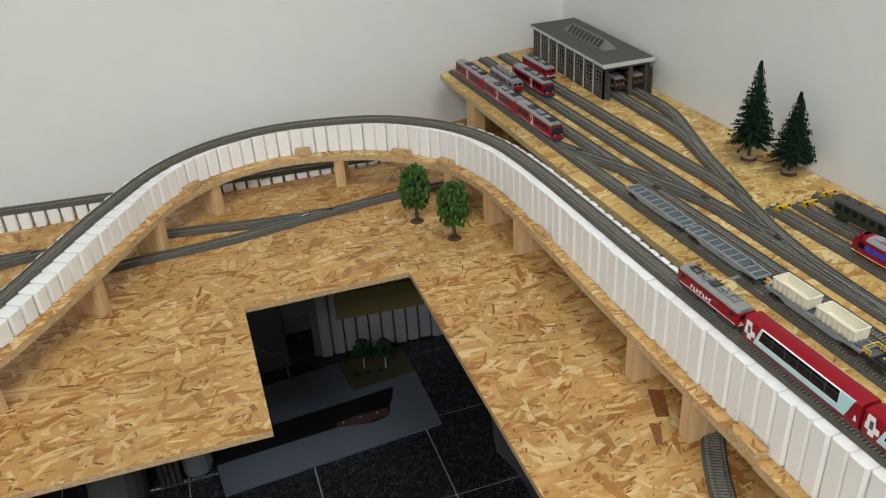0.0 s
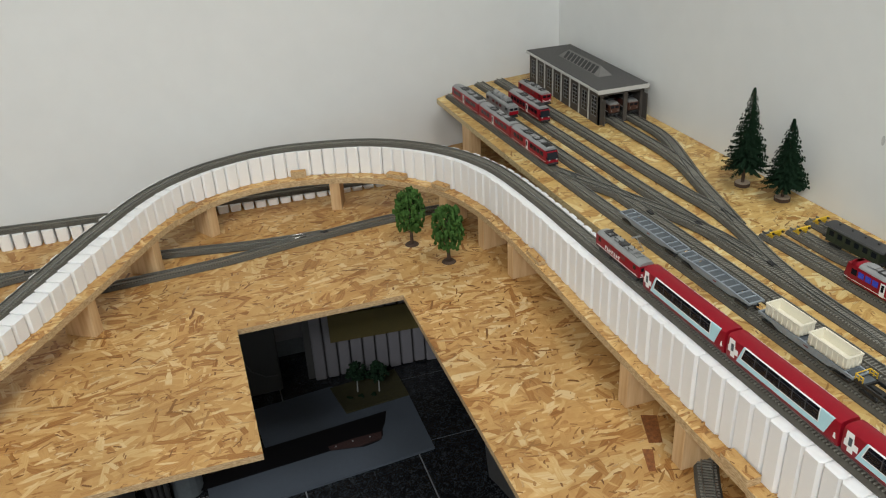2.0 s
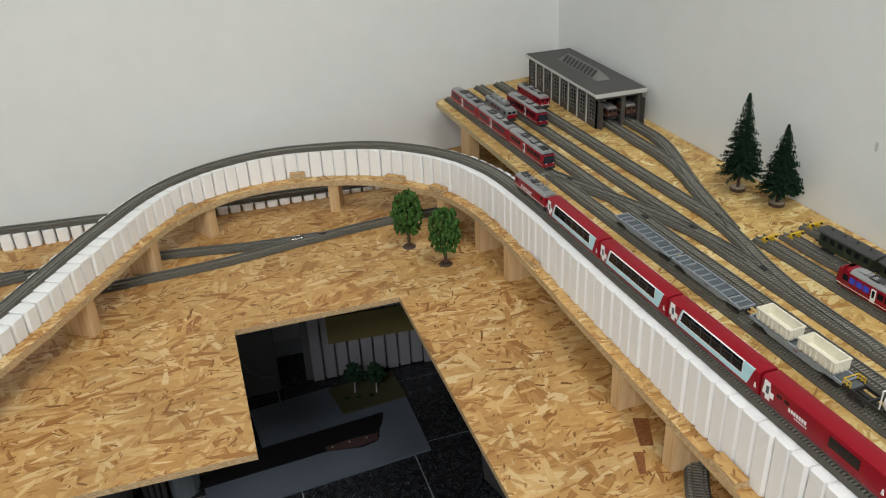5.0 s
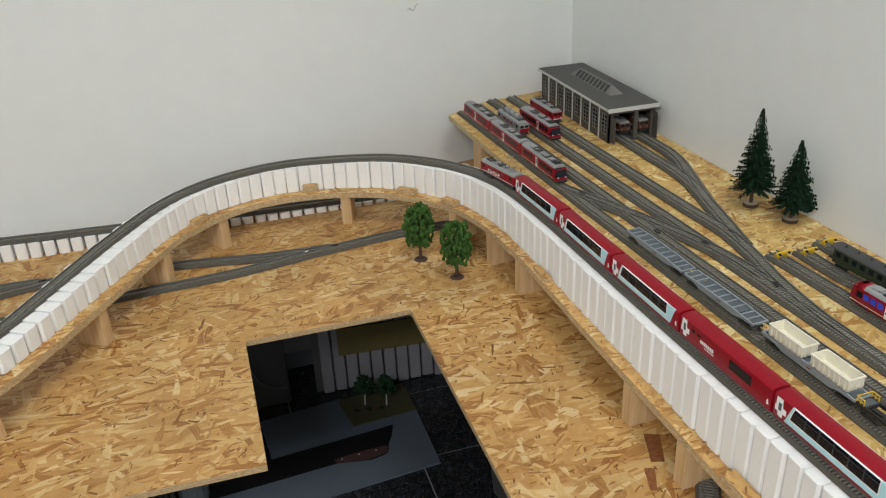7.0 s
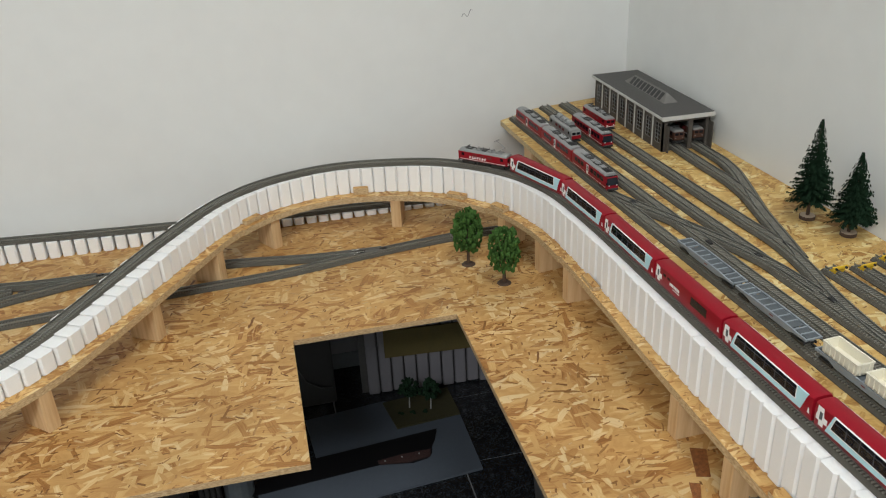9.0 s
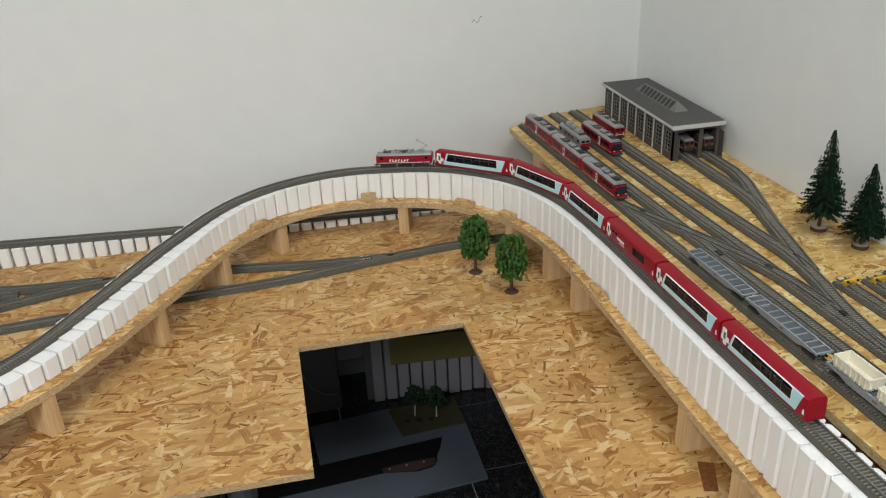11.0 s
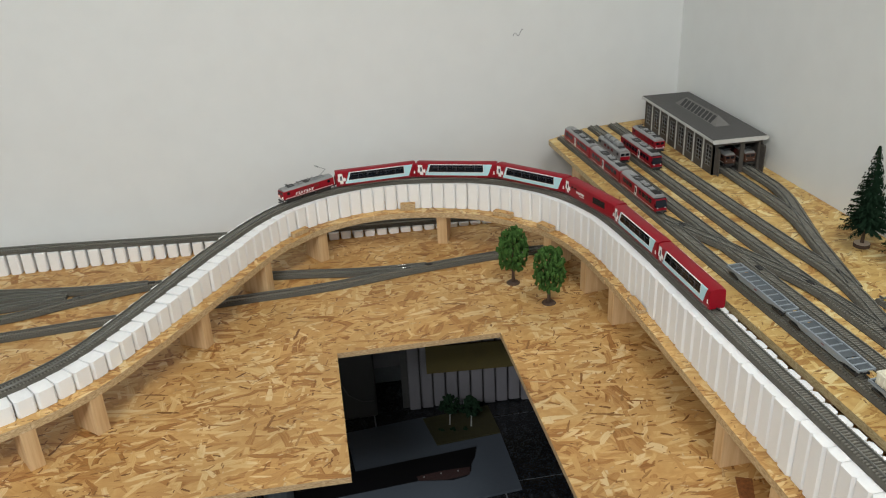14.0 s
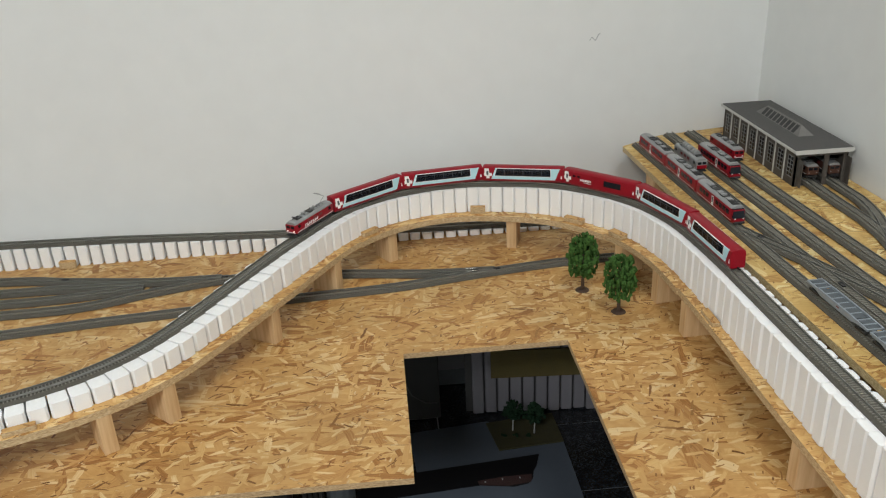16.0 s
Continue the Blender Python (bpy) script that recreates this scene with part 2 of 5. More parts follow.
SHEDWALL = plain("shed_grey_wall", (0.084, 0.073, 0.062), 0.8, 0, 0.22, 220, 0.5)
SHEDROOF = plain("shed_grey_roof", (0.085, 0.083, 0.080), 0.85, 0, 0.12, 90, 0.4)
SHEDTRIM = plain("shed_white_trim", (0.55, 0.55, 0.52), 0.6, 0, 0.06, 120)
LAMPGLOW = plain("headlight_glow", (1.0, 0.93, 0.78), 0.3, 0, 0.0, 50, 0, 0, 0.5, 2.2)
BLUEWIN = plain("blue_lit_window", (0.03, 0.05, 0.35), 0.2, 0, 0.5, 300, 0, 0, 0.5, 0.25)
BARK = plain("brown_trunk", (0.075, 0.045, 0.030), 0.85, 0, 0.25, 300, 0.5)
LEAF = plain("bright_green_foam_leaf", (0.050, 0.112, 0.027), 0.9, 0, 0.5, 130, 0.4, 0, 0.1)
NEEDLE = plain("dark_green_needle", (0.010, 0.025, 0.013), 0.95, 0, 0.4, 200, 0.3, 0, 0.08)
DISC = plain("pale_wood_disc", (0.50, 0.40, 0.30), 0.7, 0, 0.1, 150)
# sheet and grass: the shade under the board is put into their colours
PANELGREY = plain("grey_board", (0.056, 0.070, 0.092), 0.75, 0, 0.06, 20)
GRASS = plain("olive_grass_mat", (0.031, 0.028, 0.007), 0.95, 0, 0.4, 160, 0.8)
BLACKFOIL = plain("black_plastic_sheet", (0.006, 0.006, 0.007), 0.35, 0, 0.1, 40, 0, 0, 0.15)
GROUT = plain("pale_grout", (0.16, 0.17, 0.18), 0.9, 0, 0.1, 90)
# white slats and pale box, coloured dark for the shade below the board
CARD_SHADED = plain("pale_card_shaded", (0.145, 0.142, 0.160), 0.7, 0, 0.05, 30)
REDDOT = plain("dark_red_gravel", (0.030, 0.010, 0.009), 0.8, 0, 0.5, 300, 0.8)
STAIN = plain("red_brown_strand", (0.24, 0.088, 0.026), 0.6, 0, 0.6, 260)

# ---- mesh helpers ----


class Solid:
    """Vertices and faces gathered for one mesh."""

    def __init__(self):
        self.v, self.f = [], []

    def add(self, vs, fs):
        n = len(self.v)
        self.v += [tuple(p) for p in vs]
        self.f += [tuple(i + n for i in face) for face in fs]
        return self

    def box(self, cx, cy, cz, sx, sy, sz, rz=0.0, c=0.0):
        """A box by its centre and sizes, turned about z; c: its chamfer."""
        x, y, z = sx / 2, sy / 2, sz / 2
        ca, sa = math.cos(rz), math.sin(rz)

        def put(p):
            return (cx + p[0] * ca - p[1] * sa, cy + p[0] * sa + p[1] * ca, cz + p[2])

        if not c:
            vs = [put((i * x, j * y, k * z)) for k in (-1, 1) for j in (-1, 1) for i in (-1, 1)]
            return self.add(vs, [(0, 2, 3, 1), (4, 5, 7, 6), (0, 1, 5, 4), (2, 6, 7, 3), (0, 4, 6, 2), (1, 3, 7, 5)])
        rings = []
        for zz, k in ((-z, c), (-z + c, 0), (z - c, 0), (z, c)):
            a, b = x - k, y - k
            d = c if k == 0 else c
            rings.append([put(p + (zz,)) for p in ((-a + d, -b), (a - d, -b), (a, -b + d), (a, b - d), (a - d, b), (-a + d, b), (-a, b - d), (-a, -b + d))])
        vs = [p for r in rings for p in r]
        fs = [tuple(range(7, -1, -1)), tuple(range(24, 32))]
        for r in range(3):
            for i in range(8):
                j = (i + 1) % 8
                fs.append((r * 8 + i, r * 8 + j, r * 8 + 8 + j, r * 8 + 8 + i))
        return self.add(vs, fs)

    def rod(self, a, b, r, n=6, r2=None):
        a, b = Vector(a), Vector(b)
        q = (b - a).to_track_quat("Z", "Y")
        r2 = r if r2 is None else r2
        vs = []
        for p, rad in ((a, r), (b, r2)):
            for i in range(n):
                t = 2 * math.pi * i / n
                vs.append(p + q @ Vector((rad * math.cos(t), rad * math.sin(t), 0)))
        fs = [(i, (i + 1) % n, n + (i + 1) % n, n + i) for i in range(n)]
        fs += [tuple(range(n - 1, -1, -1)), tuple(range(n, 2 * n))]
        return self.add(vs, fs)

    def prism(self, outline, z0, z1):
        """An upright prism on a plan outline (counter-clockwise)."""
        n = len(outline)
        vs = [(x, y, z0) for x, y in outline] + [(x, y, z1) for x, y in outline]
        fs = [tuple(range(n - 1, -1, -1)), tuple(range(n, 2 * n))]
        fs += [(i, (i + 1) % n, n + (i + 1) % n, n + i) for i in range(n)]
        return self.add(vs, fs)

    def loft(self, rings, caps=True):
        n = len(rings[0])
        vs = [p for r in rings for p in r]
        fs = []
        for r in range(len(rings) - 1):
            for i in range(n):
                j = (i + 1) % n
                fs.append((r * n + i, r * n + j, r * n + n + j, r * n + n + i))
        if caps:
            fs += [tuple(range(n - 1, -1, -1)), tuple(range((len(rings) - 1) * n, len(rings) * n))]
        return self.add(vs, fs)

    def mesh(self, name, mat, smooth=False):
        me = bpy.data.meshes.new(name)
        me.from_pydata(self.v, [], self.f)
        bm = bmesh.new()
        bm.from_mesh(me)
        bmesh.ops.recalc_face_normals(bm, faces=bm.faces)
        bm.to_mesh(me)
        bm.free()
        if smooth:
            me.polygons.foreach_set("use_smooth", [True] * len(me.polygons))
            me.set_sharp_from_angle(angle=radians(38))
        me.materials.append(mat)
        return me


def part(name, solid, mat, parent=None, label="", smooth=False, kind=""):
    ob = new(name, solid if isinstance(solid, bpy.types.Mesh) else solid.mesh(name, mat, smooth))
    ob.parent = parent
    return tagged(ob, label, kind=kind)


def thing(name, label, category, group="", kind="", at=None):
    ob = new(name)
    ob.empty_display_size = 0.01
    if at is not None:
        ob.matrix_basis = at
    return tagged(ob, label, category, group, kind)


def structure(name, solid, mat, label, category):
    return tagged(part(name, solid, mat), label, category, "", "structure")

# ---- lines of the tracks ----


def smooth_line(points, step=0.004, soften=0.02):
    """A smooth plan line through a few control points, evenly stepped."""
    p = np.array(points, float)
    q = np.vstack([2 * p[0] - p[1], p, 2 * p[-1] - p[-2]])
    out = []
    for i in range(1, len(q) - 2):
        a, b, c, d = q[i - 1 : i + 3]
        for t in np.linspace(0, 1, 40, endpoint=False):
            out.append(0.5 * (2 * b + (c - a) * t + (2 * a - 5 * b + 4 * c - d) * t**2 + (3 * b - a - 3 * c + d) * t**3))
    out.append(p[-1])
    out = np.array(out)

    def even(line):
        s = np.r_[0, np.cumsum(np.linalg.norm(np.diff(line, axis=0), axis=1))]
        n = max(int(s[-1] / step), 2)
        return np.stack([np.interp(np.linspace(0, s[-1], n + 1), s, line[:, k]) for k in range(2)], 1)

    out = even(out)
    m = int(soften / step)
    if m > 0 and len(out) > 6 * m:
        w = np.exp(-0.5 * (np.arange(-3 * m, 3 * m + 1) / m) ** 2)
        w /= w.sum()
        pad = 3 * m
        big = np.vstack([2 * out[0] - out[pad:0:-1], out, 2 * out[-1] - out[-2 : -pad - 2 : -1]])
        out = np.stack([np.convolve(big[:, k], w, "valid") for k in range(2)], 1)
        out = even(out)
    return out


def side_of(line):
    """Unit normals to the left of the way along a plan line."""
    d = np.gradient(line, axis=0)
    d /= np.linalg.norm(d, axis=1)[:, None]
    return np.stack([-d[:, 1], d[:, 0]], 1)


# inner face of the viaduct's foam blocks, from the near end round the curve to the left end
FACE = [(0.1825, -1.45), (0.174, -1.12), (0.166, -0.80), (0.158, -0.45), (0.1535, -0.25), (0.1515, -0.10), (0.149, 0.0), (0.140, 0.10), (0.109, 0.185), (0.0465, 0.255), (-0.018, 0.286),
        (-0.085, 0.302), (-0.140, 0.299), (-0.195, 0.280), (-0.243, 0.246), (-0.280, 0.200), (-0.306, 0.156), (-0.370, 0.047), (-0.434, -0.060),
        (-0.475, -0.107), (-0.526, -0.143), (-0.585, -0.168), (-0.66, -0.188), (-0.80, -0.212), (-1.0, -0.23)]
DEEP = 0.0385  # depth of a block
STEP = 0.004
FACE_LINE = smooth_line(FACE, STEP)
_fs = np.r_[0, np.cumsum(np.linalg.norm(np.diff(FACE_LINE, axis=0), axis=1))] - 0.6502  # lengths, zero where the viaduct comes in
# the track wanders across the block tops: lengths and its distance behind the inner face
INNER = np.interp(_fs, [0.0, 0.9, 1.05, 1.2, 1.3, 1.42, 1.55, 1.8, 2.2], [0.0215, 0.0205, 0.0165, 0.0145, 0.017, 0.024, 0.0300, 0.031, 0.031])
VIA = FACE_LINE - INNER[:, None] * side_of(FACE_LINE)
_vs = np.r_[0, np.cumsum(np.linalg.norm(np.diff(VIA, axis=0), axis=1))] - 0.6502
DECK_TOP, DECK, RAIL_TOP = 0.0535, 0.0085, 0.0066


def block_top(s):
    """Height of the foam blocks along the viaduct."""
    return float(np.interp(s, [-0.7, 0.0, 0.5, 0.75, 1.0, 1.2, 1.4, 1.6, 1.8, 2.3], [0.136, 0.1205, 0.1095, 0.1040, 0.0970, 0.0920, 0.0885, 0.0835, 0.0745, 0.058]))


def via(s):
    """Place on the viaduct's track line at the length s: x, y, block top z."""
    return np.array([np.interp(s, _vs, VIA[:, 0]), np.interp(s, _vs, VIA[:, 1]), block_top(s)])


def line3(line, z):
    """A plan line with heights: z a number or a function of the length."""
    s = np.r_[0, np.cumsum(np.linalg.norm(np.diff(line, axis=0), axis=1))]
    h = np.array([z(v) if callable(z) else z for v in s])
    return np.column_stack([line, h])


def swept(line, profile):
    """A solid with a closed profile of (side, up) carried along a 3D line."""
    n = side_of(line[:, :2])
    rings = [[(p[0] + a * q[0], p[1] + a * q[1], p[2] + b) for a, b in profile] for p, q in zip(line, n)]
    return Solid().loft(rings)


SLEEPER_MESH = Solid().box(0, 0, 0, 0.0013, 0.0160, 0.0013, 0, 0.0002).mesh("sleeper", SLEEPER)


def track(name, line, label, group="model tracks", single=None):
    """Model track: grey plastic roadbed, sleepers and two rails."""
    top = thing(name, label, "model track", group)
    w = 0.0108
    part("roadbed", swept(line, [(-w, 0), (w, 0), (w, 0.001), (0.0083, 0.0036), (-0.0083, 0.0036), (-w, 0.001)]), BALLAST, top)
    s = np.r_[0, np.cumsum(np.linalg.norm(np.diff(line, axis=0), axis=1))]
    d = np.gradient(line[:, :2], axis=0)
    ties = Solid()
    singles = []
    for v in np.arange(0.002, s[-1], 0.0035):
        x, y, z = [np.interp(v, s, line[:, k]) for k in range(3)]
        a = math.atan2(np.interp(v, s, d[:, 1]), np.interp(v, s, d[:, 0]))
        if single and single[0] < v < single[1]:
            singles.append(pose(x, y, z + 0.0040, 0, 0, math.degrees(a)))
        else:
            ties.box(x, y, z + 0.0040, 0.0013, 0.0160, 0.0013, a)
    for m in singles:
        part("sleeper", SLEEPER_MESH, SLEEPER, top).matrix_basis = m
    part("sleeper_strip", ties, SLEEPER, top, "moulded strip of light grey plastic sleepers", kind="stuff")
    for side in (-1, 1):
        c = side * 0.0048
        part("rail", swept(line, [(c - 0.0004, 0.0045), (c + 0.0004, 0.0045), (c + 0.0004, RAIL_TOP), (c - 0.0004, RAIL_TOP)]), RAIL, top)
    return top


# ---- the room ----
FLOOR_Z, CEIL_Z = -0.74, 1.72
CORNER = (0.443, 0.500)


# both walls run slightly out of square with the board, and the long one bows
def wall_x(y):
    return CORNER[0] - 0.024 * (y - CORNER[1])


def wall_y(x):
    return 0.3957 + 0.0222 * math.log(1 + math.exp((x + 0.12) / 0.12))


def along_wall(x0, x1, gap, n=18):
    """Points beside the long wall, from x0 to x1."""
    return [(x, wall_y(x) - gap) for x in (x0 + (x1 - x0) * i / n for i in range(n + 1))]


_north = along_wall(-3.3, -0.9, 0, 6) + along_wall(-0.8, CORNER[0], 0, 40)
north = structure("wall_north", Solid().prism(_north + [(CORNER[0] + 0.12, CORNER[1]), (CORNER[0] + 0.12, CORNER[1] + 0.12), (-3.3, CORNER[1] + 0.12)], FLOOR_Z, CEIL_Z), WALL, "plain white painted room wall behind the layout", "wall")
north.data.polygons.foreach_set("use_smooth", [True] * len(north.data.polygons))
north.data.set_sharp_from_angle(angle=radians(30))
structure("wall_east", Solid().prism([CORNER, (wall_x(-3.2), -3.2), (wall_x(-3.2) + 0.12, -3.2), (CORNER[0] + 0.12, CORNER[1])], FLOOR_Z, CEIL_Z), WALL_EAST_LIT, "plain white painted room wall beside the shelf", "wall")
structure("wall_south", Solid().box(-1.3, -3.26, 0.49, 4.2, 0.12, 2.5), WALL, "plain white painted room wall", "wall")
structure("wall_west", Solid().box(-3.2, -1.4, 0.49, 0.12, 4.2, 2.5), WALL, "plain white painted room wall", "wall")
structure("ceiling", Solid().box(-1.3, -1.35, CEIL_Z + 0.05, 4.2, 4.2, 0.1), CEIL, "white painted ceiling", "ceiling")
for lx, ly, lz, lw, ld, lp in LAMPS:
    fixture = thing("ceiling_light", "flat white ceiling lamp panel", "ceiling light", "ceiling lights", "", pose(lx, ly, CEIL_Z))
    part("frame", Solid().box(0, 0, -0.010, lw + 0.06, ld + 0.06, 0.018, 0, 0.003), SHEDTRIM, fixture)

floor = structure("floor", Solid().box(-1.3, -1.35, FLOOR_Z - 0.055, 4.2, 4.2, 0.1), GROUT, "dark granite tile floor with pale joints", "floor")

# lower board: an L of pressed wood with a long open notch
BOARD_T = 0.007
_outline = [(0.003, -2.0), (wall_x(-2.0) - 0.002, -2.0), *along_wall(wall_x(0.48) - 0.002, -1.25, 0.002), (-1.25, -0.210), (-0.199, -0.224), (-0.2, 0.0), (0.0, 0.0)]
board = tagged(part("layout_board", Solid().prism(_outline, -BOARD_T, 0.0), OSB), "large raw pressed-strand wood board with a rectangular cutout", "board")
for bx, by in ((0.40, 0.40), (-1.2, 0.28), (-0.75, 0.32), (0.40, -1.3), (-1.2, -0.16), (-0.32, 0.30)):
    leg = part("table_leg", Solid().box(0, 0, (FLOOR_Z - BOARD_T) / 2, 0.05, 0.05, -FLOOR_Z - BOARD_T), PINE)
    leg.location = (bx, by, 0)
    tagged(leg, "square pine table leg under the board", "table leg", "table legs")

# upper shelf
SHELF, SHELF_T = 0.100, 0.0085
_edge = [(0.2360, -0.85), (wall_x(-0.85) - 0.001, -0.85), *along_wall(wall_x(0.49) - 0.001, 0.26, 0.002, 6), (0.185, 0.421), (0.1985, 0.0), (0.2125, -0.30)]
shelf = tagged(part("shelf_board", Solid().prism(_edge, SHELF - SHELF_T, SHELF), OSB_SHELF), "raised shelf of raw pressed-strand board carrying the train yard", "shelf")
for px, py in ((0.199, 0.30), (0.222, 0.02), (0.230, -0.28), (0.24, -0.55), (0.40, 0.40), (0.42, -0.1)):
    p = part("shelf_post", Solid().box(0, 0, (SHELF - SHELF_T) / 2, 0.016, 0.040, SHELF - SHELF_T, 0, 0.0006), PINE)
    p.location = (px + 0.002, py, 0)
    tagged(p, "short pine block holding up the shelf", "post", "shelf posts")

# ---- the viaduct ----
viaduct = thing("model_viaduct", "model railway viaduct of white foam blocks on pine posts", "model viaduct")
random.seed(4)
s0, lengths = -0.65, [0.35, 0.30, 0.34, 0.31, 0.16, 0.19, 0.13, 0.15, 0.14, 0.13, 0.15, 0.16, 0.17, 0.18, 0.22, 0.3, 0.3]
for i, ln in enumerate(lengths):
    s1 = min(s0 + ln, _vs[-1])
    keep = [k for k in range(len(FACE_LINE)) if s0 - 0.002 <= _fs[k] <= s1 + 0.002]
    if len(keep) < 4:
        break
    wi, wo = 0.0145 + random.uniform(-0.0030, 0.0030), 0.0455 if s0 > 1.2 else 0.0390
    zt = DECK_TOP - 0.0002 * (i % 2)
    line = np.column_stack([FACE_LINE[keep], np.full(len(keep), zt)])
    part("deck_strip", swept(line, [(-wo, -DECK), (wi, -DECK), (wi, 0), (-wo, 0)]), OSB_SMALL, viaduct, "strip of pressed-strand board sawn to the curve")
    s0 = s1
BLOCK = 0.0174
block_mesh = Solid().box(0, 0, 0.5, BLOCK, DEEP, 1.0, 0, 0.0023).mesh("block", FOAM)
for corner in block_mesh.vertices:
    # wedge-cut: full width at the inner face, narrower behind
    corner.co.x *= 1 - 0.14 * (0.5 - corner.co.y / DEEP)
block_mesh.materials.append(FOAM_FACE)
for face in block_mesh.polygons:
    # front and back faces are slightly greyer than the other sides
    face.material_index = 1 if abs(face.normal.y) > 0.95 else 0
_fn = side_of(FACE_LINE)
v = -0.64
while v < _fs[-1] - 0.01:
    fx, fy = [float(np.interp(v, _fs, FACE_LINE[:, q])) for q in (0, 1)]
    n = [float(np.interp(v, _fs, _fn[:, q])) for q in (0, 1)]
    deep = float(np.interp(v, [1.25, 1.5], [1.0, 1.15]))
    off = -DEEP * deep / 2 + random.uniform(-0.0008, 0.0008)
    tall = block_top(v * _vs[-1] / _fs[-1]) - DECK_TOP - 0.0002 + random.uniform(-0.0004, 0)
    wide = float(np.interp(v, [1.3, 1.6, 1.85, 2.0], [1.0, 1.13, 1.10, 1.0]))
    b = part("block", block_mesh, FOAM, viaduct)
    b.matrix_basis = pose(fx + off * n[0], fy + off * n[1], DECK_TOP + 0.0002, 0, 0, math.degrees(math.atan2(-n[0], n[1])) + random.uniform(-0.6, 0.6)) @ Matrix.Diagonal((wide, deep, tall, 1))
    v += float(np.interp(v, [1.3, 1.6], [0.0177, 0.0204]))


def via_frame(s):
    k = int(np.clip(np.searchsorted(_fs, s), 2, len(_fs) - 3))
    d = FACE_LINE[k + 2] - FACE_LINE[k - 2]
    return (*FACE_LINE[k], 0.0), math.atan2(d[1], d[0])


def near_s(x, y):
    return _fs[np.argmin((FACE_LINE[:, 0] - x) ** 2 + (FACE_LINE[:, 1] - y) ** 2)]


POST_H = DECK_TOP - DECK - 0.0003
for px, py in ((-0.026, 0.264), (-0.196, 0.2475), (-0.349, 0.05), (-0.442, -0.101), (-0.489, -0.162), (0.134, -0.011), (0.1426, -0.281), (0.152, -0.375), (0.127, 0.075), (-0.278, 0.176), (0.150, -0.62), (-0.62, -0.20), (0.10, 0.16)):
    (x, y, z), a = via_frame(near_s(px, py))
    n = Vector((-math.sin(a), math.cos(a)))
    po = part("post", Solid().box(0, 0, POST_H / 2, 0.0150, 0.040, POST_H, 0, 0.0005), PINE, viaduct, "short upright pine slab")
    po.matrix_basis = pose(x - 0.0075 * n.x, y - 0.0075 * n.y, 0, 0, 0, math.degrees(a))
track_via = track("model_track", np.column_stack([VIA, [block_top(q) for q in _vs]]), "grey model railway track climbing along the viaduct", "viaduct tracks", (0.82, 2.16))

# ---- back ramp along the wall ----
back = thing("model_ramp", "low ramp of white foam blocks along the back wall", "model viaduct")
BACK_Y = 0.352
def back_z(x):
    return float(np.interp(x, [-0.8, -0.63, -0.43, -0.14, 0.08, 0.2], [0.034, 0.030, 0.0205, 0.0095, 0.0035, 0.002]))


x = -1.05
while x < 0.14:
    b = part("block", block_mesh, FOAM, back)
    b.matrix_basis = pose(x, BACK_Y + random.uniform(-0.0006, 0.0006), 0.0002, 0, 0, random.uniform(-1, 1)) @ Matrix.Diagonal((1, 1, back_z(x), 1))
    x += 0.0188
_bl = smooth_line([(-1.06, BACK_Y - 0.004), (-0.8, BACK_Y - 0.004), (-0.2, BACK_Y - 0.003), (0.05, BACK_Y - 0.003), (0.2, BACK_Y - 0.008)], 0.01)
track("model_track", np.column_stack([_bl, [back_z(q) + 0.0003 for q in _bl[:, 0]]]), "grey model railway track on the low ramp by the wall", "ramp tracks")

# ---- lower tracks on the board ----
def low(points, lift=0.0):
    ln = smooth_line(points, 0.006, 0.012)
    return track("model_track", line3(ln, 0.0003 + lift), "grey model railway track laid on the wood board", "board tracks")


low([(-1.2, 0.09), (-0.9, 0.105), (-0.716, 0.125), (-0.612, 0.137), (-0.476, 0.150), (-0.334, 0.163), (-0.203, 0.172), (-0.074, 0.195), (0.051, 0.211), (0.15, 0.212)])
low([(-1.2, 0.18), (-0.738, 0.180), (-0.626, 0.187), (-0.543, 0.214), (-0.421, 0.240), (-0.262, 0.224), (-0.154, 0.205), (-0.06, 0.199)], 0.0004)
low([(-1.2, 0.213), (-0.751, 0.213), (-0.66, 0.216), (-0.56, 0.229)], 0.0007)
low([(-1.2, 0.247), (-0.765, 0.247), (-0.661, 0.244), (-0.57, 0.238)], 0.001)
low([(-1.2, 0.30), (-0.781, 0.286), (-0.685, 0.270), (-0.55, 0.246), (-0.453, 0.241)], 0.0013)
low([(0.10, -0.80), (0.122, -0.50), (0.133, -0.452), (0.155, -0.405), (0.19, -0.34), (0.23, -0.20)])

# ---- yard tracks on the shelf ----
def lane(offset, y):
    return (0.2305 - 0.049 * y + offset, y)


def yard(points, lift=0.0):
    ln = smooth_line(points, 0.006, 0.010)
    return track("model_track", line3(ln, SHELF + 0.0003 + lift), "grey model railway yard track on the shelf", "yard tracks")


yard([lane(0, 0.42), lane(0, 0.1), lane(0, -0.3), lane(0, -0.84)])
yard([lane(0.033, 0.44), lane(0.033, 0.1), lane(0.033, -0.3), lane(0.033, -0.84)], 0.0004)
yard([lane(0.068, 0.46), lane(0.068, 0.1), lane(0.067, -0.3), lane(0.066, -0.84)])
yard([lane(0.104, 0.46), lane(0.104, 0.1), (0.3385, -0.069), (0.3425, -0.125), (0.337, -0.185), (0.325, -0.245), (0.3178, -0.31), (0.3172, -0.36), (0.3178, -0.405)], 0.0008)
yard([lane(0.0, 0.05), (0.2385, 0.022), (0.262, -0.036), (0.280, -0.085), (0.298, -0.140), (0.3085, -0.190), (0.3130, -0.24)], 0.0012)
